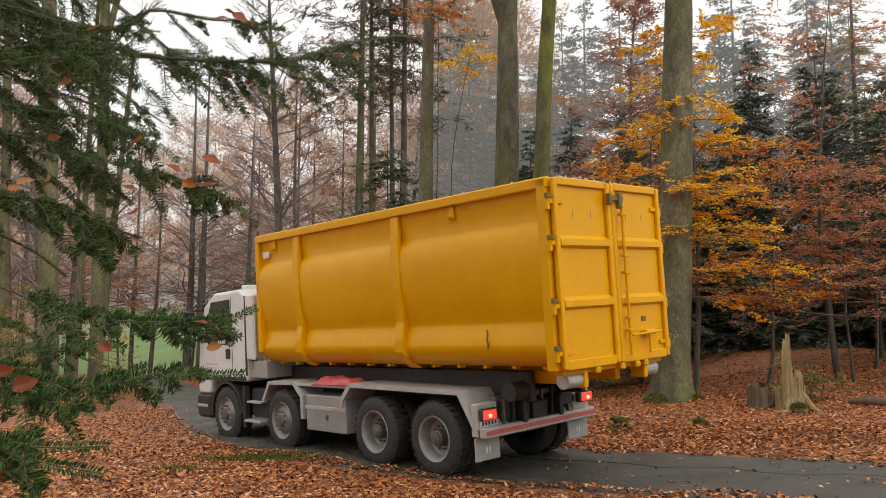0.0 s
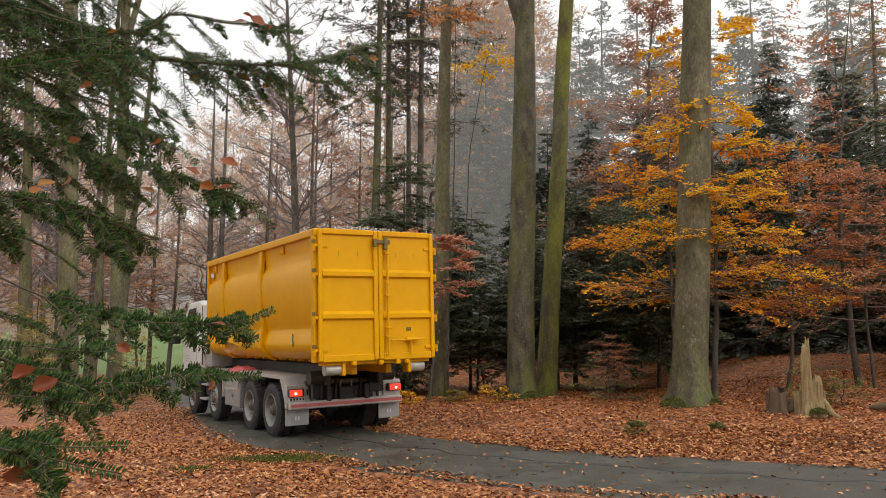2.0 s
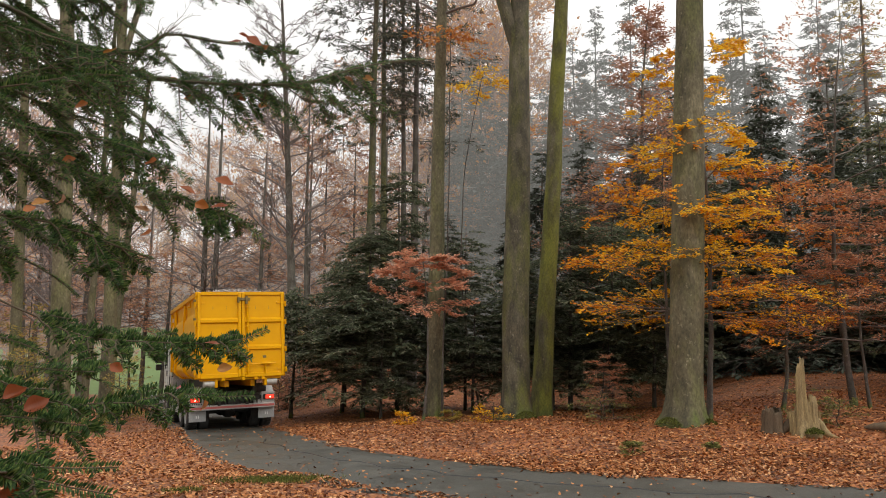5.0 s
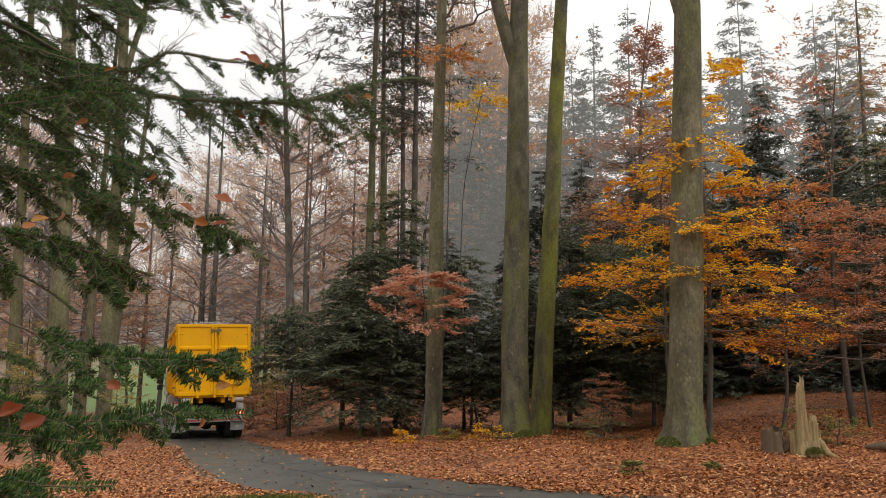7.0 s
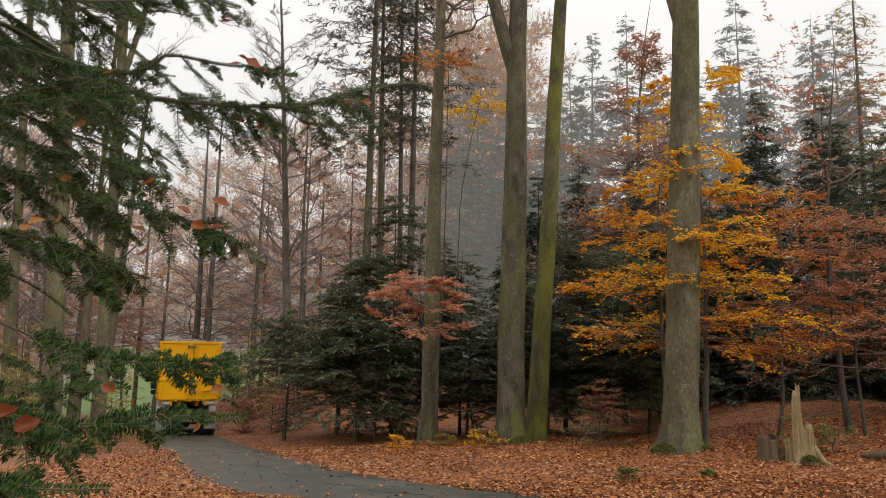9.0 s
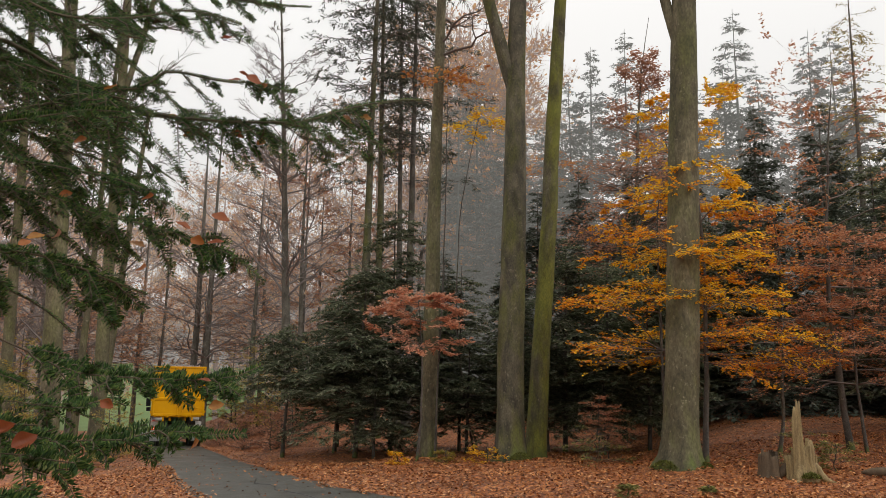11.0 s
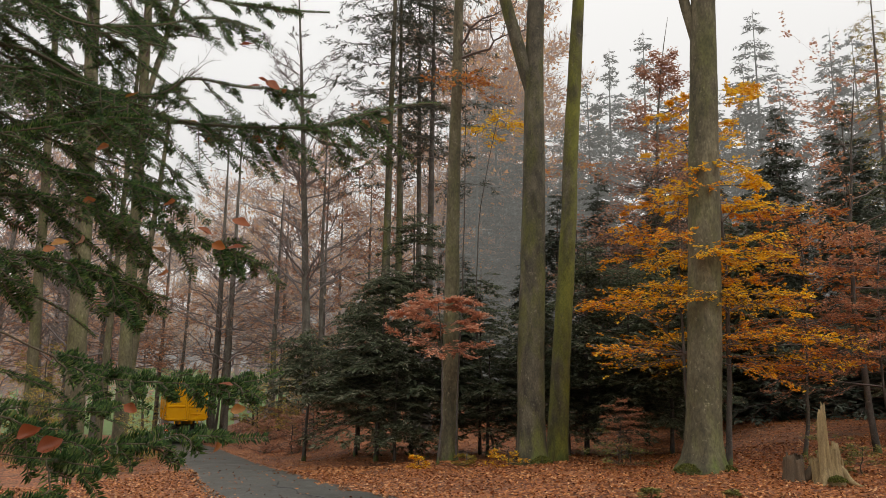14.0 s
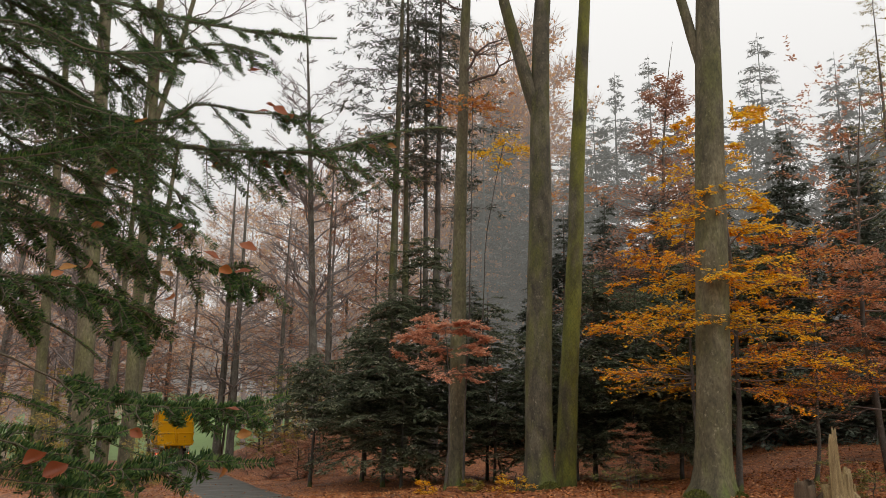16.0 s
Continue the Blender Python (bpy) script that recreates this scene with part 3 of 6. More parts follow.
    part("front_header", boxes((-1.12, 1.12, Y_FRONT - 0.08, Y_FRONT + 0.02, Z_TOP - 0.14, Z_TOP), bevel=0.01), YELLOW, c)
    part("rear_sill", boxes((-1.12, 1.12, 0.02, 0.16, 1.46, 1.56), bevel=0.01), YELLOW, c)
    # two door leaves, each a sheet in a raised frame with two cross bars
    for s in (-1, 1):
        def xr(a, b):
            return tuple(sorted((s * a, s * b)))
        x0, x1 = xr(0.0, 1.2)
        d = part("door_leaf", boxes((x0 + 0.02, x1 - 0.02, -0.03, 0.0, 1.56, 3.9), bevel=0.004), YELLOW, c)
        for a, b in ((1.12, 1.2), (0.005, 0.095)):
            part("upright", boxes((*xr(a, b), -0.085, -0.03, 1.54, 3.92), bevel=0.012), YELLOW, d)
        for z, t in ((1.585, 0.06), (3.885, 0.05)):
            part("edge_bar", boxes((*xr(0.095, 1.12), -0.075, -0.03, z - t, z + t), bevel=0.01), YELLOW, d)
        for z in (3.12, 2.35):
            bm = bmesh.new()
            extrude_profile(bm, [(-0.03, z - 0.08), (-0.09, z - 0.045), (-0.09, z + 0.03), (-0.03, z + 0.085)], *xr(0.095, 1.12))
            part("cross_bar", bm, YELLOW, d)
        for j in range(2):
            x = s * (0.4 + 0.38 * j)
            part("weld_mark", boxes((x - 0.003, x + 0.003, -0.033, -0.03, 3.44, 3.53)), HUB, d, "thin dark weld mark")
    bm = boxes((-0.1, 0.24, -0.13, -0.085, 3.68, 3.76), (-0.12, -0.06, -0.16, -0.08, 3.62, 3.78), (0.1, 0.17, -0.16, -0.08, 3.58, 3.8), bevel=0.012)
    part("top_latch", bm, WEAR, c, "worn bare steel door latch")
    bm = bmesh.new()
    rod(bm, (0.17, -0.13, 1.62), (0.17, -0.13, 3.66), 0.022)
    part("locking_rod", bm, YELLOW, c)
    for z in (1.95, 2.12, 2.72, 2.95, 3.5):
        part("rod_guide", boxes((0.12, 0.23, -0.16, -0.085, z - 0.02, z + 0.02), bevel=0.006), YELLOW, c)
    bm = bmesh.new()
    rod(bm, (0.22, -0.13, 1.88), (0.95, -0.13, 1.9), 0.016)
    rod(bm, (0.66, -0.11, 1.62), (0.66, -0.11, 1.9), 0.02)
    box(bm, 0.55, 0.8, -0.13, -0.04, 1.86, 1.93, 0.01)
    part("ratchet_handle", bm, YELLOW, c)
    part("small_plate", boxes((0.6, 0.7, -0.045, -0.03, 2.05, 2.12), bevel=0.004), WEAR, c)
    for x in (-0.5, 0.05, 0.4, 0.6):
        bm = boxes((x - 0.05, x + 0.05, -0.08, 0.04, 1.44, 1.53), bevel=0.02)
        part("sill_hook", bm, YELLOW, c)
    part("maker_label", boxes((-1.19, -1.178, 6.72, 6.95, 3.5, 3.62), bevel=0.002), PLATE, c, "small white sticker with a dark mark")
    bm = bmesh.new()
    for z in np.arange(1.8, 2.05, 0.05):
        rod(bm, (-1.2, 1.2 + 0.01 * math.sin(z * 40), z), (-1.2, 1.2 + 0.01 * math.sin(z * 40 + 2), z + 0.05), 0.012, 6)
    part("net_chain", bm, WEAR, c, "short hanging steel chain")
    # the load
    rng = np.random.default_rng(3)
    n = 5200
    x, y = rng.uniform(-1.1, 1.1, n), rng.uniform(0.15, Y_FRONT - 0.15, n)
    z = 3.84 + 0.19 * np.cos(x * 1.2) * (0.7 + 0.3 * np.sin(y * 1.3)) + rng.uniform(-0.05, 0.05, n)
    al = unit(rng.normal(0, 1, (n, 3)))
    ac = unit(np.cross(al, rng.normal(0, 1, (n, 3))))
    v, f = blades(np.stack([x, y, z], 1), al, ac, rng.uniform(0.03, 0.08, n), rng.uniform(0.03, 0.07, n), 0.5)
    heap = raw("rubble_load", v, f, RUBBLE)
    tagged(heap, "pale broken rubble heaped to the container's rim", "rubble", kind="stuff")
    gx, gy = np.meshgrid(np.linspace(-1.12, 1.12, 9), np.linspace(0.12, Y_FRONT - 0.1, 24))
    gz = 3.8 + 0.2 * np.cos(gx * 1.2) * (0.7 + 0.3 * np.sin(gy * 1.3))
    w = 9
    f = [(j * w + i, j * w + i + 1, (j + 1) * w + i + 1, (j + 1) * w + i) for j in range(23) for i in range(8)]
    raw("heap_core", np.stack([gx.ravel(), gy.ravel(), gz.ravel()], 1), f, RUBBLE, heap)
    return c, heap


AXLES = [2.33, 3.70, 6.405, 8.48]


def build_wheel(dual):
    """A wheel round the x axis; its outer face looks to -x."""
    w = new("wheel")
    bm = bmesh.new()
    wd = 0.30
    lathe_x(bm, [(0.0, 0.33), (-0.01, 0.40), (0.0, 0.47), (0.03, 0.52), (0.06, 0.53), (wd - 0.06, 0.53), (wd - 0.03, 0.52), (wd, 0.47), (wd, 0.33), (wd - 0.02, 0.31), (0.02, 0.31), (0.0, 0.33)], 40)
    part("tyre", bm, RUBBER, w, "black dusty tyre", smooth=True)
    bm = bmesh.new()
    for i in range(30):
        a = 2 * math.pi * i / 30
        for x0, x1, o in ((0.02, 0.13, 0.0), (0.17, 0.28, 0.1)):
            m = Matrix.Rotation(a + o, 4, "X") @ Matrix.Translation(((x0 + x1) / 2, 0, 0.532))
            r = bmesh.ops.create_cube(bm, size=1.0)
            for v in r["verts"]:
                v.co = m @ Vector((v.co.x * (x1 - x0), v.co.y * 0.07, v.co.z * 0.024))
    part("tread", bm, RUBBER, w)
    bm = bmesh.new()
    if dual:
        lathe_x(bm, [(0.0, 0.33), (-0.012, 0.325), (0.0, 0.30), (0.05, 0.275), (0.15, 0.255), (0.17, 0.2), (0.17, 0.0)], 32)
    else:
        lathe_x(bm, [(0.0, 0.33), (-0.012, 0.325), (0.01, 0.3), (0.05, 0.28), (0.06, 0.25), (0.03, 0.22), (0.0, 0.2), (-0.005, 0.135), (-0.02, 0.12)], 32)
    part("rim", bm, RIM, w, "dull grey steel rim", smooth=True).data.set_sharp_from_angle(angle=0.5)
    bm = bmesh.new()
    if dual:
        lathe_x(bm, [(0.17, 0.125), (0.05, 0.115), (0.04, 0.1), (0.01, 0.095), (0.005, 0.05), (-0.01, 0.045), (-0.01, 0.0)], 20)
    else:
        lathe_x(bm, [(-0.02, 0.12), (-0.05, 0.105), (-0.055, 0.07), (-0.055, 0.0)], 20)
    part("hub", bm, HUB, w, "dark dusty hub", smooth=True).data.set_sharp_from_angle(angle=0.5)
    for i in range(10):
        a = 2 * math.pi * i / 10
        bm = bmesh.new()
        ra = 0.165
        x = 0.165 if dual else 0.0
        rod(bm, (x, ra * math.cos(a), ra * math.sin(a)), (x - 0.045, ra * math.cos(a), ra * math.sin(a)), 0.016, 6)
        part("wheel_nut", bm, HUB, w)
    return w


def build_lorry():
    t = thing("lorry", "four-axle hook-lift lorry, white cab, dusty grey mudguards, tail lamps lit", "truck")
    part("chassis_beam", boxes((-0.45, -0.36, 1.3, 9.3, 0.72, 1.02), bevel=0.01), BLACK, t)
    part("chassis_beam", boxes((0.36, 0.45, 1.3, 9.3, 0.72, 1.02), bevel=0.01), BLACK, t)
    # black hook frame; its tall side beams stand in for shade below the container
    part("hook_frame_and_shade", boxes((-0.62, -0.5, 1.0, 7.6, 1.04, 1.46), (0.5, 0.62, 1.0, 7.6, 1.04, 1.46), (-0.4, 0.4, 2.6, 2.9, 1.0, 1.2), (-0.4, 0.4, 5.0, 5.3, 1.0, 1.2), bevel=0.02), BLACK, t)
    part("gearbox_block", boxes((-0.36, 0.36, 6.6, 9.2, 0.45, 1.1), (-0.7, 0.7, 7.0, 7.4, 0.7, 1.3), bevel=0.04), BLACK, t)
    for s in (-1, 1):
        bm = bmesh.new()
        rod(bm, (s * 0.55, 1.15, 1.2), (s * 0.9, 1.15, 1.2), 0.13, 20)
        part("rear_roller", bm, BLACK, t)
    for y in AXLES:
        bm = bmesh.new()
        rod(bm, (-1.1, y, 0.53), (1.1, y, 0.53), 0.075, 12)
        if y < 4:
            bmesh.ops.create_uvsphere(bm, u_segments=12, v_segments=8, radius=0.22, matrix=Matrix.Translation((0, y, 0.53)))
        part("axle", bm, BLACK, t)
        for s in (-1, 1):
            part("leaf_spring", boxes((s * 0.5 - 0.05, s * 0.5 + 0.05, y - 0.55, y + 0.55, 0.6, 0.7), bevel=0.01), BLACK, t)
    # rear end: bumper bar, lamp carriers, mud flaps, plate
    part("rear_bumper", boxes((-1.22, 1.22, 1.32, 1.44, 0.6, 0.74), bevel=0.015), GREY, t, "dusty grey steel bumper bar")
    part("warning_band", boxes((-1.2, 1.2, 1.312, 1.32, 0.64, 0.70)), REDBAND, t, "faded red reflective band")
    for s in (-1, 1):
        part("lamp_carrier", boxes((s * 1.04 - 0.2, s * 1.04 + 0.2, 1.44, 1.56, 0.7, 1.06), bevel=0.015), GREY, t)
        lb = part("tail_lamp", boxes((s * 1.06 - 0.16, s * 1.06 + 0.16, 1.36, 1.44, 0.83, 0.99), bevel=0.02), BLACK, t, "black lamp housing")
        ln = part("red_lens", boxes((s * 1.08 - 0.13, s * 1.08 + 0.13, 1.345, 1.362, 0.845, 0.975), bevel=0.008), LAMP, lb, "glowing red lens")
        cb = bmesh.new()
        bmesh.ops.create_uvsphere(cb, u_segments=10, v_segments=6, radius=0.024, matrix=Matrix.Translation((s * 1.09, 1.335, 0.9)))
        part("bulb", cb, BULB, lb)
        bm = boxes((s * 1.0 - 0.24, s * 1.0 + 0.24, 1.5, 1.53, 0.28, 0.6), bevel=0.008)
        fl = part("mud_flap", bm, FLAP, t, "grey mud flap with two pale bars")
        for k in (-1, 1):
            part("printed_bar", boxes((s * 1.0 + k * 0.03 - 0.012, s * 1.0 + k * 0.03 + 0.012, 1.495, 1.5, 0.38, 0.46)), PLATE, fl)
    part("number_plate", boxes((-1.2, -0.86, 1.425, 1.437, 0.75, 0.825), bevel=0.003), PLATE, t, "white plate with dark bars")
    for k in range(5):
        part("plate_bar", boxes((-1.17 + k * 0.062, -1.135 + k * 0.062, 1.42, 1.425, 0.765, 0.81)), INK, t)
    bm = boxes((-0.34, 0.34, 1.46, 1.56, 0.55, 1.0), (-0.16, 0.16, 1.38, 1.5, 0.72, 0.98), (0.42, 0.8, 1.4, 1.5, 0.84, 1.02), (-0.75, -0.42, 1.45, 1.55, 0.75, 1.1), bevel=0.02)
    part("tow_coupling", bm, BLACK, t, "dark greasy coupling jaw")
    for s in (-0.55, -0.25, 0.3, 0.5):
        bm = bmesh.new()
        rod(bm, (s, 1.42, 0.62), (s + 0.04, 1.42, 1.15), 0.028)
        part("hose", bm, BLACK, t)
    # upright plates and a cross tube behind the bumper
    for s in (-0.72, -0.12, 0.12, 0.72):
        part("bracket_plate", boxes((s - 0.02, s + 0.02, 1.42, 1.75, 0.6, 1.12), bevel=0.006), HUB, t)
    bm = bmesh.new()
    rod(bm, (-0.85, 1.5, 1.08), (0.85, 1.5, 1.08), 0.05, 12)
    part("cross_tube", bm, HUB, t)
    for s in (-1, 1):
        part("lamp_cable", boxes((s * 0.82 - 0.012, s * 0.82 + 0.012, 1.4, 1.44, 0.86, 0.96)), BLACK, t)
    # mudguards and side boxes
    for s in (-1, 1):
        def xs(a, b):
            return tuple(sorted((s * a, s * b)))
        prof = [(1.46, 0.62), (1.46, 0.74), (1.75, 1.22), (4.35, 1.25), (4.62, 0.98), (4.62, 0.84), (4.56, 0.84), (4.54, 0.95), (4.30, 1.19), (1.82, 1.165), (1.56, 0.74), (1.56, 0.62)]
        bm = bmesh.new()
        extrude_profile(bm, prof, *xs(0.62, 1.235))
        part("rear_mudguard", bm, GREY, t, "angular dusty grey mudguard")
        prof = [(5.72, 0.6), (5.72, 1.0), (6.0, 1.24), (6.86, 1.22), (7.1, 0.86), (7.04, 0.84), (6.82, 1.16), (6.04, 1.18), (5.79, 0.97), (5.79, 0.6)]
        bm = bmesh.new()
        extrude_profile(bm, prof, *xs(0.75, 1.235))
        part("mudguard", bm, GREY, t)
        part("side_shelf", boxes((*xs(0.6, 1.2), 4.3, 6.0, 1.16, 1.2), bevel=0.008), GREY, t)
        tb = part("tool_box", boxes((*xs(0.72, 1.2), 4.5, 5.66, 0.42, 1.02), bevel=0.012), CHEQUER, t, "chequer-plate aluminium tool box")
        vs, fs = [], []
        for i in range(22):
            for j in range(12):
                cy, cz = 4.54 + i * 0.051, 0.45 + j * 0.047
                a = 0.02 if (i + j) % 2 else -0.014
                q = len(vs)
                vs += [(s * 1.202, cy - 0.02, cz - a), (s * 1.214, cy, cz + 0.008), (s * 1.202, cy + 0.02, cz + a), (s * 1.214, cy, cz - 0.008)]
                fs.append((q, q + 1, q + 2, q + 3))
        raw("chequer_studs", vs, fs, ALU, tb)
        part("box_band", boxes((*xs(1.2, 1.215), 4.48, 5.68, 0.78, 0.84), bevel=0.004), GREY, tb)
        part("side_marker", boxes((*xs(1.2, 1.225), 4.72, 4.83, 0.79, 0.83)), LAMP_AMBER, tb, "amber side marker")
        part("box_latch", boxes((*xs(1.2, 1.225), 5.0, 5.05, 0.62, 0.7)), HUB, tb)
        # cab steps and the front wheel arch
        bm = bmesh.new()
        arc = [(8.48 + 0.66 * math.cos(a), 0.53 + 0.66 * math.sin(a)) for a in np.linspace(-0.1, math.pi * 0.98, 14)]
        arc2 = [(8.48 + 0.6 * math.cos(a), 0.53 + 0.6 * math.sin(a)) for a in np.linspace(-0.1, math.pi * 0.98, 14)]
        extrude_profile(bm, arc + arc2[::-1], *xs(0.8, 1.24))
        part("front_mudguard", bm, BLACK, t)
        part("fuel_tank", boxes((*xs(0.6, 1.1), 7.05, 7.75, 0.5, 1.05), bevel=0.05), BLACK, t)
        part("step_plate", boxes((*xs(1.0, 1.24), 7.2, 7.78, 0.42, 0.47), bevel=0.008), GREY, t)
        part("step_plate", boxes((*xs(1.0, 1.22), 7.2, 7.7, 0.78, 0.82), bevel=0.008), GREY, t)
        part("side_skirt", boxes((*xs(1.1, 1.23), 7.76, 7.86, 0.3, 1.1), bevel=0.02), BLACK, t)
    part("battery_box", boxes((-1.16, 1.16, 7.0, 7.62, 1.26, 1.58), bevel=0.01), CHEQUER, t, "chequer-plate box behind the cab")
    bm = bmesh.new()
    pts = [(-1.12, 7.1, 1.58), (-1.12, 7.1, 1.95), (-1.12, 7.25, 2.02), (-1.12, 7.5, 1.9), (-1.12, 7.52, 1.58)]
    for a, b in zip(pts, pts[1:]):
        rod(bm, a, b, 0.018)
    part("grab_rail", bm, GREY, t)
    # the cab: profile in y, z, with raked front, run across, edges rounded
    bm = bmesh.new()
    extrude_profile(bm, [(7.66, 1.18), (7.64, 2.86), (7.85, 2.98), (8.9, 2.95), (9.35, 2.7), (9.62, 1.95), (9.7, 1.2), (9.7, 0.9), (9.18, 0.9), (9.12, 1.18)], -1.235, 1.235)
    bmesh.ops.bevel(bm, geom=bm.edges[:], offset=0.06, segments=3, affect="EDGES", profile=0.5)
    cab = part("cab", bm, WHITE, t, "white painted lorry cab")
    for s in (-1, 1):
        def xc(a, b):
            return tuple(sorted((s * a, s * b)))
        bm = bmesh.new()
        extrude_profile(bm, [(8.3, 2.05), (8.3, 2.72), (8.98, 2.7), (9.28, 2.12), (9.1, 1.95), (8.75, 1.98)], *xc(1.225, 1.242))
        part("side_window", bm, DARKGLASS, cab, "dark side window")
        bm = bmesh.new()
        extrude_profile(bm, [(8.22, 1.98), (8.22, 2.8), (9.02, 2.77), (9.36, 2.1), (9.15, 1.88), (8.7, 1.9)], *xc(1.222, 1.238))
        part("window_rubber", bm, BLACK, cab)
        part("door_seam", boxes((*xc(1.23, 1.2385), 8.17, 8.185, 1.3, 2.85)), INK, cab)
        part("door_handle", boxes((*xc(1.235, 1.26), 8.26, 8.42, 1.62, 1.82), bevel=0.01), BLACK, cab, "black recessed handle")
        part("stripe_panel", boxes((*xc(1.236, 1.24), 8.3, 9.2, 1.9, 2.02)), INK, cab, "dark sign-written band")
        for k in range(4):
            part("letter_bar", boxes((*xc(1.24, 1.2425), 8.42 + k * 0.09, 8.48 + k * 0.09, 1.925, 1.995)), PLATE, cab)
        for z in (1.36, 1.42, 1.5):
            part("script_bar", boxes((*xc(1.236, 1.24), 8.8, 9.3, z, z + 0.02)), GREY, cab)
        mb = part("wing_mirror", boxes((*xc(1.3, 1.56), 9.6, 9.8, 2.12, 2.62), (*xc(1.3, 1.54), 9.6, 9.78, 1.84, 2.07), bevel=0.03), BLACK, cab, "black wing mirror")
        part("mirror_arm", boxes((*xc(1.1, 1.32), 9.5, 9.66, 2.6, 2.66), (*xc(1.15, 1.32), 9.5, 9.66, 1.98, 2.04), bevel=0.01), BLACK, mb)
        part("mirror_glass", boxes((*xc(1.33, 1.53), 9.592, 9.6, 2.16, 2.58), (*xc(1.33, 1.51), 9.592, 9.6, 1.87, 2.04)), DARKGLASS, mb)
        # solid dark strip that paints the shade between cab and air deflector
        part("gap_shade_strip", boxes((*xc(1.2, 1.226), 7.655, 7.69, 1.3, 2.84)), INK, cab)
        part("lower_trim", boxes((*xc(1.225, 1.245), 7.7, 9.05, 1.2, 1.27)), BLACK, cab)
        part("air_deflector", boxes((*xc(1.14, 1.22), 7.35, 7.66, 1.6, 2.86), bevel=0.03), WHITE, cab)
    part("sun_visor", boxes((-1.15, 1.15, 9.3, 9.62, 2.7, 2.78), bevel=0.02), BLACK, cab, "black sun visor")
    part("windscreen", boxes((-1.0, 1.0, 9.4, 9.46, 1.95, 2.6), bevel=0.01), DARKGLASS, cab)
    part("front_bumper", boxes((-1.24, 1.24, 9.15, 9.78, 0.4, 0.9), bevel=0.06), BLACK, t)
    part("bumper_step", boxes((-1.25, -0.9, 9.3, 9.72, 0.62, 0.68), bevel=0.01), GREY, t)
    part("roof_beacon", boxes((-0.9, -0.5, 8.2, 8.35, 2.98, 3.08), (-0.4, 0.4, 8.15, 8.3, 2.98, 3.05), bevel=0.02), PLATE, cab, "white roof marker bar")
    bm = boxes((-1.16, -1.08, 7.46, 7.56, 1.4, 2.75), bevel=0.02)
    part("air_intake", bm, BLACK, t)
    wheels = []
    for k, y in enumerate(AXLES):
        for s in (-1, 1):
            w = build_wheel(k < 2)
            w.parent = t
            wheels.append((w, s, y))
            if k < 2:
                bm = bmesh.new()
                lathe_x(bm, [(0.33, 0.32), (0.33, 0.47), (0.36, 0.52), (0.39, 0.53), (0.57, 0.53), (0.6, 0.52), (0.62, 0.47), (0.62, 0.3), (0.33, 0.32)], 32)
                part("inner_tyre", bm, RUBBER, w, smooth=True)
    return t, wheels


def build_sheet():
    """A crumpled sheet on the lorry's side shelf."""
    rng = np.random.default_rng(8)
    n, m = 22, 14
    u, v = np.meshgrid(np.linspace(0, 1, n), np.linspace(0, 1, m))
    z = 0.14 * np.sin(np.pi * u) ** 0.35 * np.sin(np.pi * v) ** 0.5 * (0.75 + 0.3 * np.sin(7 * u + 3 * v) + 0.2 * np.sin(13 * v - 4 * u) + 0.15 * rng.normal(0, 0.6, u.shape))
    p = np.stack([-1.22 + 0.5 * v.ravel(), 4.35 + 1.1 * u.ravel(), 1.2 + z.ravel()], 1)
    f = [(j * n + i, j * n + i + 1, (j + 1) * n + i + 1, (j + 1) * n + i) for j in range(m - 1) for i in range(n - 1)]
    ob = raw("folded_tarpaulin", p, f, PINK)
    md = ob.modifiers.new("thick", "SOLIDIFY")
    md.thickness = 0.012
    return tagged(ob, "crumpled red tarpaulin lying on the lorry's side shelf", "tarpaulin")


container, rubble = build_container()
lorry, lorry_wheels = build_lorry()
tarpaulin = build_sheet()


# ---- trees ----
def stem(base, top, lean_mid, r0, r1, flare, rng, points=22, wobble=0.03, reach=0.4, crowd=1.3):
    """The middle line and radii of a trunk from base to top, bowed by lean_mid at half height."""
    u = np.linspace(0, 1, points) ** crowd
    b, t = np.array(base, float), np.array(top, float)
    p = b + (t - b) * u[:, None] + np.array([lean_mid[0], lean_mid[1], 0]) * (4 * u * (1 - u))[:, None]
    p[:, :2] += np.cumsum(rng.normal(0, wobble / 4, (points, 2)), 0) * step(0.05, 0.3, u)[:, None]
    h = u * (t[2] - b[2])
    r = r0 + (r1 - r0) * u + flare * np.exp(-h / reach)
    return p, r


def trunk_mesh(p, r, rng, sides=20, flutes=0.0):
    v, f = tubes([p], [r], sides)
    v = v.reshape(len(p), sides, 3)
    c = p[:, None]
    a = np.linspace(0, 2 * np.pi, sides, endpoint=False)
    h = (p[:, 2] - p[0, 2])[:, None]
    ph = rng.uniform(0, 6.28, 4)
    k = 1 + 0.035 * np.sin(2 * a + ph[0] + 0.5 * h) + 0.025 * np.sin(3 * a + ph[1] - 0.8 * h) + 0.02 * np.sin(5 * a + ph[3] + 1.9 * h)
    k = k + flutes * np.exp(-h / 0.6) * (np.sin(4 * a + ph[2]) + 0.6 * np.sin(7 * a + ph[1]))
    return (c + (v - c) * k[..., None]).reshape(-1, 3), f


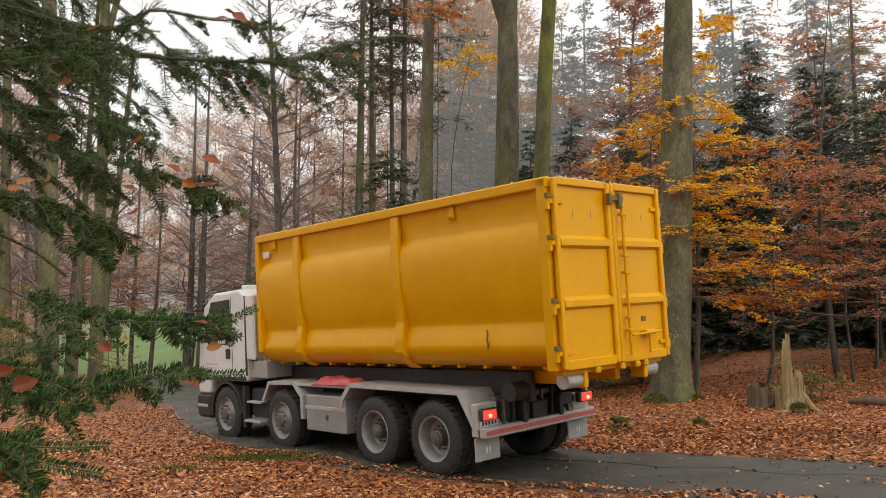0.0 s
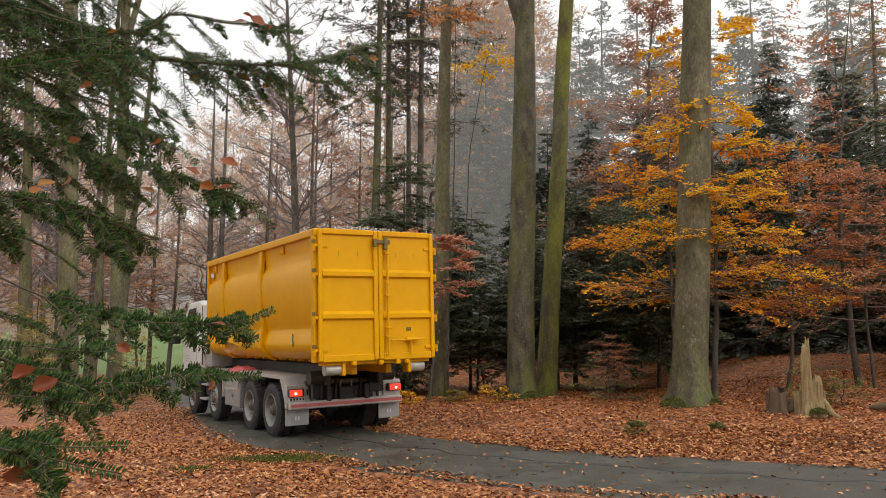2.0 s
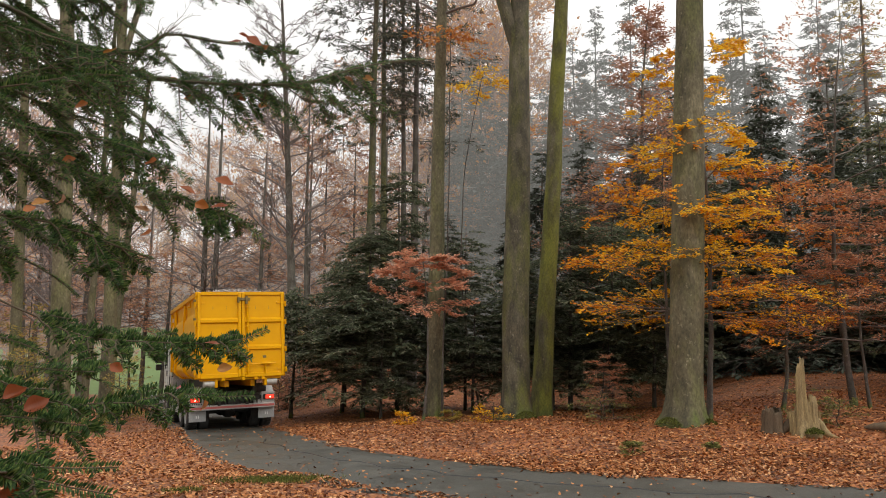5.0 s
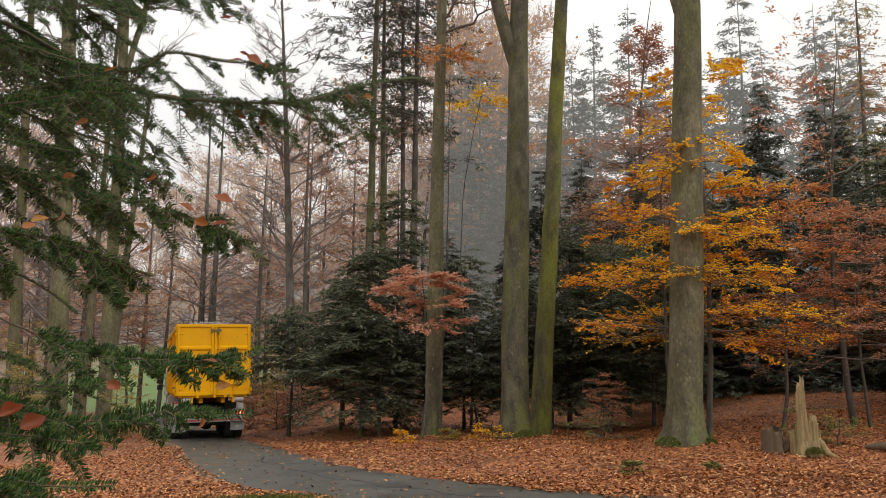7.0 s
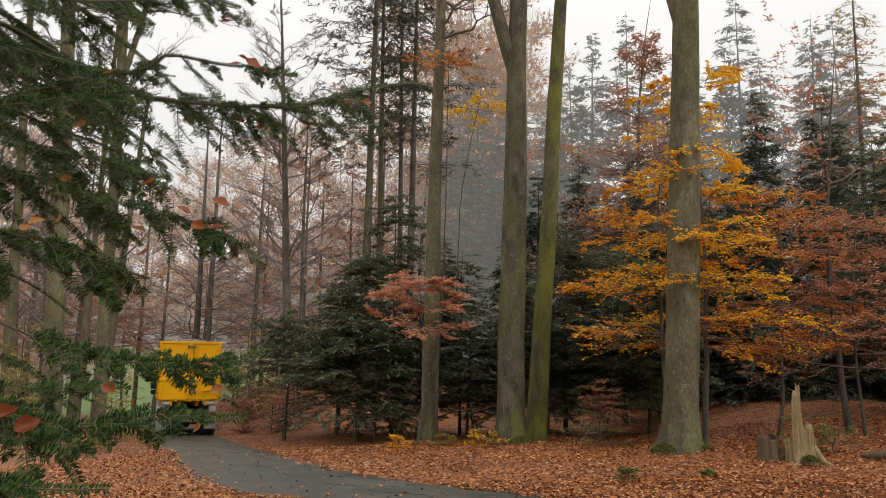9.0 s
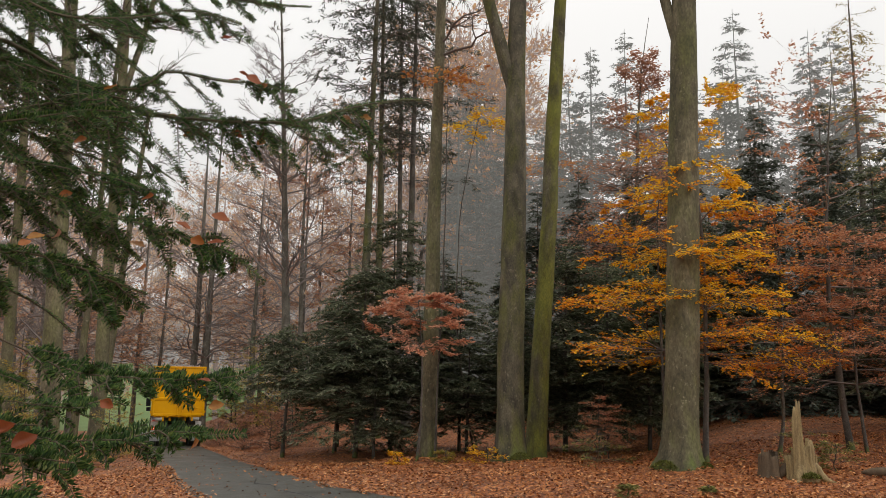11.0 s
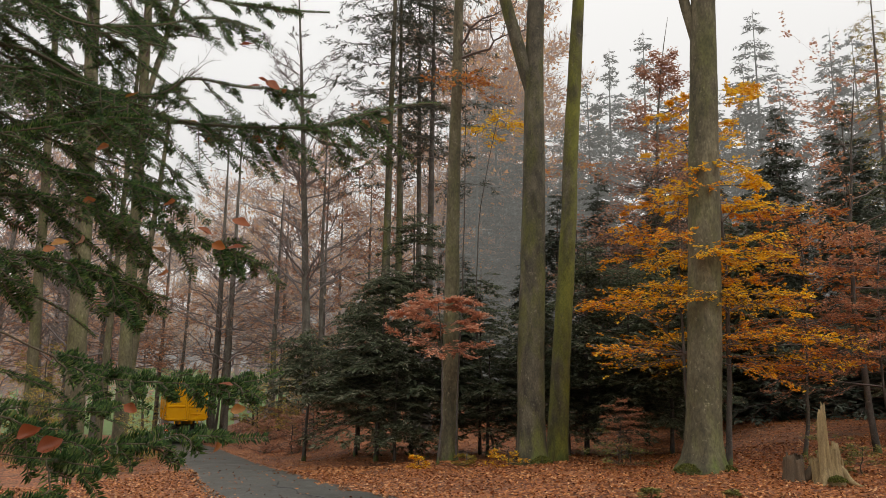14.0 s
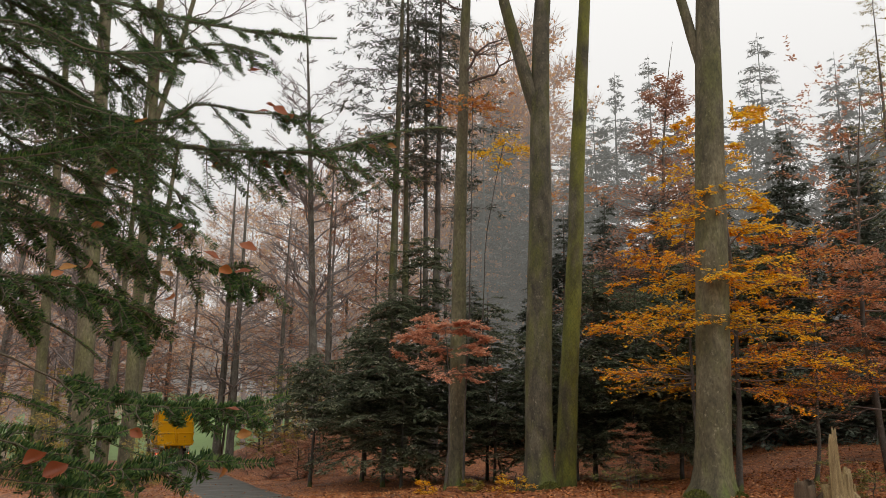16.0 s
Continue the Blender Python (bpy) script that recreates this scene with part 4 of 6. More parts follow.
def limbs(p, r, count, u_lo, u_hi, length, rise, rng, droop=0.0, points=5, thick=0.3, wild=0.12, taper_to_top=0.5, power=1.0, tiers=0, thin=False):
    """Branches that leave a stem p, r; returns paths (count, points, 3) and radii."""
    u = np.sort(rng.uniform(u_lo, u_hi, count))
    if thin:
        u = u_lo + (u_hi - u_lo) * (1 - (1 - (u - u_lo) / (u_hi - u_lo)) ** 0.55)
    if tiers:
        rungs = np.linspace(u_lo, u_hi, tiers) + rng.normal(0, 0.15 * (u_hi - u_lo) / tiers, tiers)
        u = np.sort(np.clip(rungs[rng.integers(0, tiers, count)] + rng.normal(0, 0.006, count), u_lo, u_hi))
    idx = u * (len(p) - 1)
    i = np.clip(idx.astype(int), 0, len(p) - 2)
    fr = (idx - i)[:, None]
    start = p[i] * (1 - fr) + p[i + 1] * fr
    rad = r[i] * (1 - fr[:, 0]) + r[i + 1] * fr[:, 0]
    az = np.arange(count) * 2.39996 + rng.normal(0, 0.5, count)
    L = length * (1 - taper_to_top * (u - u_lo) / max(u_hi - u_lo, 1e-6)) ** power * rng.uniform(0.65, 1.2, count)
    el = rise + rng.normal(0, 0.15, count)
    d = np.stack([np.cos(az) * np.cos(el), np.sin(az) * np.cos(el), np.sin(el)], 1)
    s = np.linspace(0, 1, points)
    path = start[:, None] + d[:, None] * (L[:, None] * s)[..., None]
    path[:, :, 2] -= droop * (L[:, None] * s ** 2)
    path[:, 1:] += np.cumsum(rng.normal(0, wild / points, (count, points - 1, 3)), 1) * L[:, None, None]
    rr = np.minimum(rad * 0.55, thick * rad + 0.004)[:, None] * (1 - 0.85 * s)
    return path, rr


def shoots(paths, radii, per, length, spread, rise, rng, points=4, lo=0.25, wild=0.12):
    """Side shoots along every path."""
    B, K, _ = paths.shape
    u = rng.uniform(lo, 1.0, (B, per))
    idx = u * (K - 1)
    i = np.clip(idx.astype(int), 0, K - 2)
    fr = (idx - i)[..., None]
    bi = np.arange(B)[:, None]
    start = (paths[bi, i] * (1 - fr) + paths[bi, i + 1] * fr).reshape(-1, 3)
    t = unit(paths[bi, i + 1] - paths[bi, i]).reshape(-1, 3)
    side = unit(np.cross(t, np.array([0, 0, 1.0])) + 1e-6) * np.where(rng.random(len(t)) < 0.5, -1, 1)[:, None]
    d = unit(t * np.cos(spread) + side * np.sin(spread) + np.array([0, 0, 1.0]) * (rise + rng.normal(0, 0.18, len(t)))[:, None])
    total = np.linalg.norm(paths[:, -1] - paths[:, 0], axis=1)
    L = (length * total[:, None] * (1.15 - 0.75 * u) * rng.uniform(0.6, 1.3, (B, per))).ravel()
    s = np.linspace(0, 1, points)
    p = start[:, None] + d[:, None] * (L[:, None] * s)[..., None]
    p[:, 1:] += np.cumsum(rng.normal(0, wild / points, (len(p), points - 1, 3)), 1) * L[:, None, None]
    rr = (radii[bi, i] * 0.6).reshape(-1, 1) * (1 - 0.8 * s) + 0.0012
    return p, rr


def leaf_set(paths, per, size, rng, flat=0.8, lo=0.15, ratio=0.62, droop=0.0, fan=0.9, spread=0.0, scaled_by=False):
    """Leaves along paths, lying nearly level when flat is near 1."""
    B, K, _ = paths.shape
    u = rng.uniform(lo, 1.0, (B, per))
    idx = u * (K - 1)
    i = np.clip(idx.astype(int), 0, K - 2)
    fr = (idx - i)[..., None]
    bi = np.arange(B)[:, None]
    c = (paths[bi, i] * (1 - fr) + paths[bi, i + 1] * fr).reshape(-1, 3)
    t = unit(paths[bi, i + 1] - paths[bi, i]).reshape(-1, 3)
    n = len(c)
    c = c + rng.normal(0, spread, (n, 3)) if spread else c
    up = unit(np.stack([rng.normal(0, 1 - flat + 0.08, n), rng.normal(0, 1 - flat + 0.08, n), np.ones(n)], 1))
    side = unit(np.cross(up, t)) * np.where(rng.random(n) < 0.5, -1, 1)[:, None]
    al = unit(t * rng.uniform(0.2, 1, n)[:, None] + side * fan * rng.uniform(0.2, 1.2, n)[:, None] - np.array([0, 0, droop]))
    ac = unit(np.cross(up, al))
    span = np.linalg.norm(paths[:, -1] - paths[:, 0], axis=1)
    grow = np.repeat(np.clip(span / np.median(span), 0.2, 1.25) ** 0.85, per)
    L = size * rng.uniform(0.65, 1.25, n) * (grow if scaled_by else 1.0)
    return blades(c, al, ac, L, L * ratio * rng.uniform(0.8, 1.2, n), rng.uniform(-0.15, 0.3, n))


def tree(name, label, category, base, bark, trunk, wood=None, wood_mat=None, leaves=None, leaf_mat=None, crown="crown", group=""):
    """A tree as a thing: trunk, limbs and crown. The pieces' vertices are given from the tree's foot."""
    t = thing(name, label, category, group)
    t.location = base
    raw("trunk", *trunk, bark, t, smooth=True)
    if wood is not None:
        tagged(raw("branchwork", *wood, wood_mat or bark, t), kind="stuff")
    if leaves is not None:
        tagged(raw(crown, *leaves, leaf_mat, t), kind="stuff")
    return t


def broadleaf(rng, h, r0, flare, top, bow, first, n_limbs, limb_len, rise, twig=True, sides=14, leaf=0.0, leaf_per=2, fork=None, flutes=0.04, n_shoot=6, n_fine=5, thick=0.3, fine_len=0.42, top_r=0.42, least=0.007):
    """Trunk, wood and leaf arrays of a tall beech."""
    p, r = stem((0, 0, -0.25), (top[0], top[1], h), bow, r0, r0 * top_r, flare, rng, 40, reach=0.3)
    pieces = [trunk_mesh(p, r, rng, sides, flutes)]
    stems = [(p, r)]
    for fz, dx, dy, fh, fr in fork or []:
        k = int(np.argmin(np.abs(p[:, 2] - fz)))
        q, s = stem(p[k], (p[k][0] + dx, p[k][1] + dy, fh), (dx * 0.1, 0), r[k] * fr, r[k] * fr * 0.6, 0, rng, 14)
        pieces.append(trunk_mesh(q, s, rng, sides, 0))
        stems.append((q, s))
    wood, leaves = [], []
    for p1, r1 in stems:
        a, ar = limbs(p1, r1, n_limbs, first, 1.0, limb_len, rise, rng, droop=0.1, points=7, thick=thick, wild=0.25)
        wood.append(tubes(a, ar, 5))
        if twig:
            b, br = shoots(a, ar, n_shoot, 0.45, 0.75, 0.15, rng, 5, wild=0.25)
            wood.append(tubes(b, np.maximum(br, least), 4))
            c, cr = shoots(b, br, n_fine, fine_len, 0.7, 0.1, rng, 3, wild=0.3)
            wood.append(tubes(c, np.maximum(cr, least), 3))
            if leaf:
                leaves.append(leaf_set(c, leaf_per, leaf, rng, 0.5))
    return joined(pieces), joined(wood), (joined(leaves) if leaves else None)


def conifer(rng, h, r0, first, n, length, rise, droop, per, size, ratio=0.2, sides=8, top_taper=0.85, n_sh=7, twigs=True, power=0.7, flat=0.73):
    """Trunk, wood and needle arrays of a fir or spruce: drooping boughs with flat sprays."""
    p, r = stem((0, 0, -0.2), (rng.normal(0, 0.02) * h, rng.normal(0, 0.02) * h, h), (0, 0), r0, 0.012, r0 * 0.3, rng, 24, 0.02, crowd=1.05)
    a, ar = limbs(p, r, n, first, 0.985, length, rise, rng, droop, points=6, thick=0.22, wild=0.07, taper_to_top=top_taper, power=power)
    b, br = shoots(a, ar, n_sh, 0.38, 0.95, -0.05, rng, 2, lo=0.12, wild=0.1)
    wood = joined([tubes(a, ar, 4), tubes(b, br, 3)]) if twigs else tubes(a, ar, 3)
    lv = joined([leaf_set(a, per * 2, size, rng, flat, 0.12, ratio, 0.12, 1.0, 0.0, True), leaf_set(b, per, size, rng, flat, 0.05, ratio, 0.15, 1.0, 0.0, True)])
    return trunk_mesh(p, r, rng, sides), wood, lv


def young_beech(rng, h, r0, first, n, length, rise, droop, per, size, top=(0, 0), n_sh=9, taper=0.6, spread=0.02, last=0.98, tiers=0, thin=False):
    """A young beech: level tiers of leafy sprays."""
    p, r = stem((0, 0, -0.15), (top[0], top[1], h), (0.025 * h * rng.normal(), 0.0), r0, 0.01, r0 * 0.4, rng, 18, 0.08)
    a, ar = limbs(p, r, n, first, last, length, rise, rng, droop, points=6, thick=0.4, wild=0.12, taper_to_top=taper, tiers=tiers, thin=thin)
    b, br = shoots(a, ar, n_sh, 0.42, 0.85, 0.02, rng, 3, lo=0.2, wild=0.2)
    wood = joined([tubes(a, ar, 4), tubes(b, br, 3)])
    lv = joined([leaf_set(b, per, size, rng, 0.8, 0.1, 0.62, 0.05, 1.0, spread), leaf_set(a, per, size, rng, 0.8, 0.4, 0.62, 0.05, 1.0, spread)])
    return trunk_mesh(p, r, rng, 10), wood, lv


def foot(x, y, dz=0.0):
    return (x, y, on(x, y) + dz)


def forest_edge():
    """The tall trunks that stand along the road."""
    R = np.random.default_rng
    g = "tall forest trunks"
    t, w, _ = broadleaf(R(1), 24, 0.425, 0.5, (1.1, 0), (0.05, 0), 0.74, 8, 4.0, 0.7, fork=[(10.0, -1.2, 0.4, 17, 0.42)], flutes=0.1, sides=36)
    tree("beech_tree", "massive smooth grey beech with a mossy flared foot", "tree", foot(5.34, 18.54), BARK_BEECH, t, w, TWIG, group=g)
    t, w, _ = broadleaf(R(2), 22, 0.39, 0.4, (0.6, 0.3), (-0.12, 0), 0.76, 8, 3.5, 0.7, fork=[(10.5, -1.6, 0, 17.5, 0.74)], flutes=0.08, sides=24)
    tree("forked_beech_tree", "dark mossy beech that forks high up, peeling bark", "tree", foot(1.66, 21.3), BARK_MOSSY, t, w, TWIG, group=g)
    t, w, _ = broadleaf(R(3), 22, 0.29, 0.12, (1.45, 0.4), (0.02, 0), 0.76, 8, 3.2, 0.6, flutes=0.06, sides=20)
    tree("mossy_tree", "slim leaning beech trunk green with moss", "tree", foot(2.42, 22.4), BARK_GREEN, t, w, TWIG, group=g)
    t, w, _ = broadleaf(R(4), 21, 0.26, 0.07, (0.35, 0.2), (-0.06, 0), 0.66, 12, 2.6, 0.4, flutes=0.03, sides=18, leaf=0.0)
    tree("beech_tree", "slim straight beech trunk with smooth grey-olive bark", "tree", foot(-0.54, 23.6), BARK_BEECH, t, w, TWIG, group=g)


forest_edge()


def placed(x, y, turn, s=1.0, tall=1.0, dz=0.0):
    return pose(x, y, on(x, y) + dz, 0, 0, turn) @ Matrix.Diagonal((s, s, s * tall, 1))


def stand(makers, places, rng):
    """Copies of a few built trees at the places (x, y, height); each maker is (tree, its height)."""
    for k, (x, y, h) in enumerate(places):
        t, h0 = makers[k % len(makers)]
        s = h / h0
        copy_thing(t, placed(x, y, float(rng.uniform(0, 360)), s ** 0.8 if s < 1.6 else s * 0.8, s / (s ** 0.8 if s < 1.6 else s * 0.8)))


def thicket():
    """The dark young firs under the tall trees."""
    g = "dark young firs"
    rng = np.random.default_rng(21)
    made = []
    for k, (x, y, h, first, n, ln) in enumerate([(-3.0, 26.2, 6.3, 0.24, 160, 2.3), (-2.0, 28.3, 9.0, 0.2, 130, 2.3), (3.6, 24.6, 6.6, 0.22, 120, 2.2)]):
        t, w, lv = conifer(np.random.default_rng(30 + k), h, 0.08, first, int(n * 0.68), ln * 1.15, 0.16, 0.3, 12, 0.19, 0.32, power=0.55, n_sh=13, flat=0.9)
        tr = tree("fir_tree", "dense dark green young fir with drooping boughs", "tree", foot(x, y), BARK_DARK, t, w, FIR_WOOD, lv, NEEDLE_DARK, group=g)
        made.append((tr, h))
    stand(made, [(-4.0, 28.6, 5.4), (-4.3, 31.5, 6.4), (-2.3, 25.2, 3.8), (-0.9, 26.4, 4.6), (0.4, 27.5, 6.4), (0.6, 25.4, 4.0), (2.3, 25.6, 4.8), (3.0, 23.9, 3.4),
                 (5.0, 25.2, 6.2), (5.9, 23.5, 4.6), (4.5, 23.0, 3.2), (7.8, 29.5, 6.0), (10.2, 31.5, 7.4), (13.6, 24.5, 8.6), (9.0, 33.5, 8.0),
                 (6.4, 29.0, 6.4), (15.5, 23.5, 8.0), (11.6, 34, 9.0)], rng)
    # unseen firs added behind the camera to close the clearing and block its light
    stand(made, [(-8, -5, 14), (-3, -9, 15), (5, -10, 15), (11, -7, 14), (-13, 0, 15), (18, -3, 13)], rng)
    # the one with a bare lower stem beside the road
    t, w, lv = conifer(np.random.default_rng(44), 4.9, 0.075, 0.5, 70, 2.3, 0.15, 0.3, 12, 0.22, 0.27, top_taper=0.6, power=0.5)
    tree("fir_tree", "thin young fir with a bare dark lower stem", "tree", foot(-6.05, 29.6), BARK_DARK, t, w, FIR_WOOD, lv, NEEDLE_DARK, group=g)


def tall_firs():
    g = "tall firs"
    specs = [(-3.75, 34.0, 30, 0.24, 0.44), (-3.2, 36.0, 29, 0.2, 0.48), (-2.4, 38.5, 28, 0.19, 0.46), (-1.9, 36.5, 30, 0.22, 0.55)]
    for k, (x, y, h, r, first) in enumerate(specs):
        t, w, lv = conifer(np.random.default_rng(50 + k), h, r, first, 54, 3.8, 0.0, 0.14, 17, 0.26, 0.18, sides=14, top_taper=0.6)
        tree("tall_fir_tree", "tall fir with a long bare mossy trunk and dark top", "tree", foot(x, y), BARK_MOSSY if k < 2 else BARK_DARK, t, w, TWIG, lv, NEEDLE_MID, group=g)


def many(arrays, places, h0, rng):
    """One joined mesh of an array tree repeated at the places (x, y, height)."""
    out = []
    for k, (x, y, h) in enumerate(places):
        v, f = arrays[k % len(arrays)]
        a, s = rng.uniform(0, 6.28), h / h0
        c, sn = math.cos(a) * s, math.sin(a) * s
        out.append((np.stack([v[:, 0] * c - v[:, 1] * sn + x, v[:, 0] * sn + v[:, 1] * c + y, v[:, 2] * s + on(x, y)], 1), f))
    return joined(out)


def hazed_backdrop():
    """The backdrop: far spruces, bare beeches and a ridge, haze painted into their colours."""
    rng = np.random.default_rng(61)
    kinds = []
    for k in range(3):
        t, w, lv = conifer(np.random.default_rng(70 + k), 26, 0.26, 0.06, 150, 5.6, -0.1, 0.14, 11, 0.5, 0.26, sides=6, n_sh=6, top_taper=0.95, power=0.75, twigs=False)
        kinds.append(joined([t, w, lv]))
    spots = [(11.4, 62, 26), (14.8, 64, 28), (22, 60, 24), (24.5, 50, 19), (8, 66, 21), (18.5, 68, 25), (29, 54, 22), (32, 62, 27), (5.5, 60, 18), (12.5, 52, 14), (36, 58, 26), (28, 46, 17),
             (13, 86, 27), (27, 86, 28), (7.2, 80, 26), (18, 56, 21), (21, 66, 26), (26, 62, 24), (2, 72, 20), (0.5, 50, 21), (2.2, 55, 24), (3.8, 49, 19), (1.2, 63, 26), (4.6, 59, 24), (6.6, 53, 19),
             (19.2, 50, 25), (26.8, 56, 25), (9.4, 57, 22), (15.6, 55, 20), (33, 50, 22)]
    ob = raw("backdrop_spruces", *many(kinds, spots, 26, rng), HAZED_SPRUCE)
    tagged(ob, "far spruces with distance haze painted in as pale glowing colour", "backdrop", kind="structure")
    # an added ridge behind them all, its pale glow standing in for mist
    xs, ys = np.arange(-260, 261, 2.5), np.array([112, 116, 121, 127, 134, 142, 152, 165, 185, 230])
    X, Y = np.meshgrid(xs, ys)
    top = 26 + 13 * step(-30, 25, X) + 3 * np.sin(X * 0.05 + 1) + 2 * np.sin(X * 0.13)
    rise = step(108, 165, Y) * (1 - 0.3 * step(170, 230, Y))
    tree_tops = np.random.default_rng(62).uniform(0, 1, X.shape) ** 2 * 5.0
    Z = -2 + (top + tree_tops) * rise
    w = len(xs)
    i = (np.arange(len(ys) - 1)[:, None] * w + np.arange(w - 1)[None]).ravel()
    ob = raw("backdrop_ridge", np.stack([X.ravel(), Y.ravel(), Z.ravel()], 1), np.stack([i, i + 1, i + w + 1, i + w], 1), HAZE_RIDGE)
    tagged(ob, "added pale glowing ridge standing in for mist between the far trees", "backdrop", kind="structure")
    twiggy, leafed = [], []
    for k in range(3):
        r = np.random.default_rng(75 + k)
        p, q = stem((0, 0, -0.3), (0.4, 0, 22), (0.25, 0), 0.22, 0.02, 0.05, r)
        a, ar = limbs(p, q, 30, 0.14, 1.0, 6.2, 0.65, r, droop=0.08, points=7, thick=0.35, wild=0.28)
        b, br = shoots(a, ar, 8, 0.5, 0.75, 0.2, r, 5, wild=0.3)
        twiggy.append(joined([trunk_mesh(p, q, r, 8), tubes(a, np.maximum(ar, 0.02), 4), tubes(b, np.maximum(br, 0.014), 3),
                              leaf_set(b, 12, 1.3, r, 0.1, 0.1, 0.026, -0.2, 0.8)]))
        leafed.append(leaf_set(b, 7, 0.3, r, 0.4, 0.2, 0.6, 0.0, 1.0, 0.35))
    far = np.random.default_rng(63)
    spots = []
    for k in range(42):
        y, way = 54 + 44 * (k * 0.618 % 1.0), -0.62 + 0.0165 * k
        if -0.46 < way < -0.29:
            # the meadow lies open here; the wood goes on beyond it
            y += 66
        spots.append((y * way + far.uniform(-1, 1), y, far.uniform(20, 27) * (0.8 + 0.2 * y / 80)))
    spots += [(2.4, 58, 30), (4.4, 64, 29), (-0.6, 60, 31), (6.2, 70, 30), (1.0, 66, 32)]
    spots = [(x, y, h) for x, y, h in spots if abs(float(beside_road(np.array([x]), np.array([y]))[0])) > 4.0]
    state = np.random.default_rng(64)
    ob = raw("backdrop_beeches", *many(twiggy, spots, 22, state), HAZED_TWIG)
    tagged(ob, "bare beeches beyond the meadow, haze painted in as a pale glow", "backdrop", kind="structure")
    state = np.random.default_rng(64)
    ob = raw("backdrop_foliage", *many(leafed, spots, 22, state), HAZED_LEAF)
    tagged(ob, "copper foliage of the far beeches, paled and glowing for haze", "backdrop", kind="structure")
    # nearer spruces, in plain colour without the painted haze
    g = "spruces on the slope"
    made = []
    for k, (x, y, h) in enumerate([(18, 46, 17), (25.5, 38, 15)]):
        t, w, lv = conifer(np.random.default_rng(90 + k), h, 0.2, 0.05, 190, 4.2, 0.0, 0.2, 9, 0.4, 0.28, sides=8, n_sh=7, top_taper=0.95, power=0.75)
        made.append((tree("spruce_tree", "grey-green spruce with drooping boughs on the slope", "tree", foot(x, y), BARK_PALE, t, w, TWIG, lv, NEEDLE_MID, group=g), h))
    stand(made, [(16, 42, 12), (21, 36, 13), (9, 44, 11), (6.5, 38, 9), (13, 36, 10), (17.5, 34, 10), (-0.5, 42, 9), (3.5, 43, 9.5), (22, 31, 12),
                 (8.6, 36, 10), (10.8, 43, 13), (12.2, 31.5, 9), (15, 30.5, 10.5), (19, 31.5, 12), (14.3, 47, 16), (5.2, 47, 13), (7.6, 48, 14), (18.2, 27.5, 10), (20.5, 42, 16)], rng)
    t, w, lv = conifer(np.random.default_rng(79), 25, 0.26, 0.2, 120, 3.6, -0.05, 0.06, 8, 0.26, 0.22, n_sh=5)
    tree("larch_tree", "tall straw-brown larch thin with autumn needles", "tree", foot(23.6, 44), BARK_PALE, t, w, TWIG, lv, LEAF_GREENGOLD, group=g)


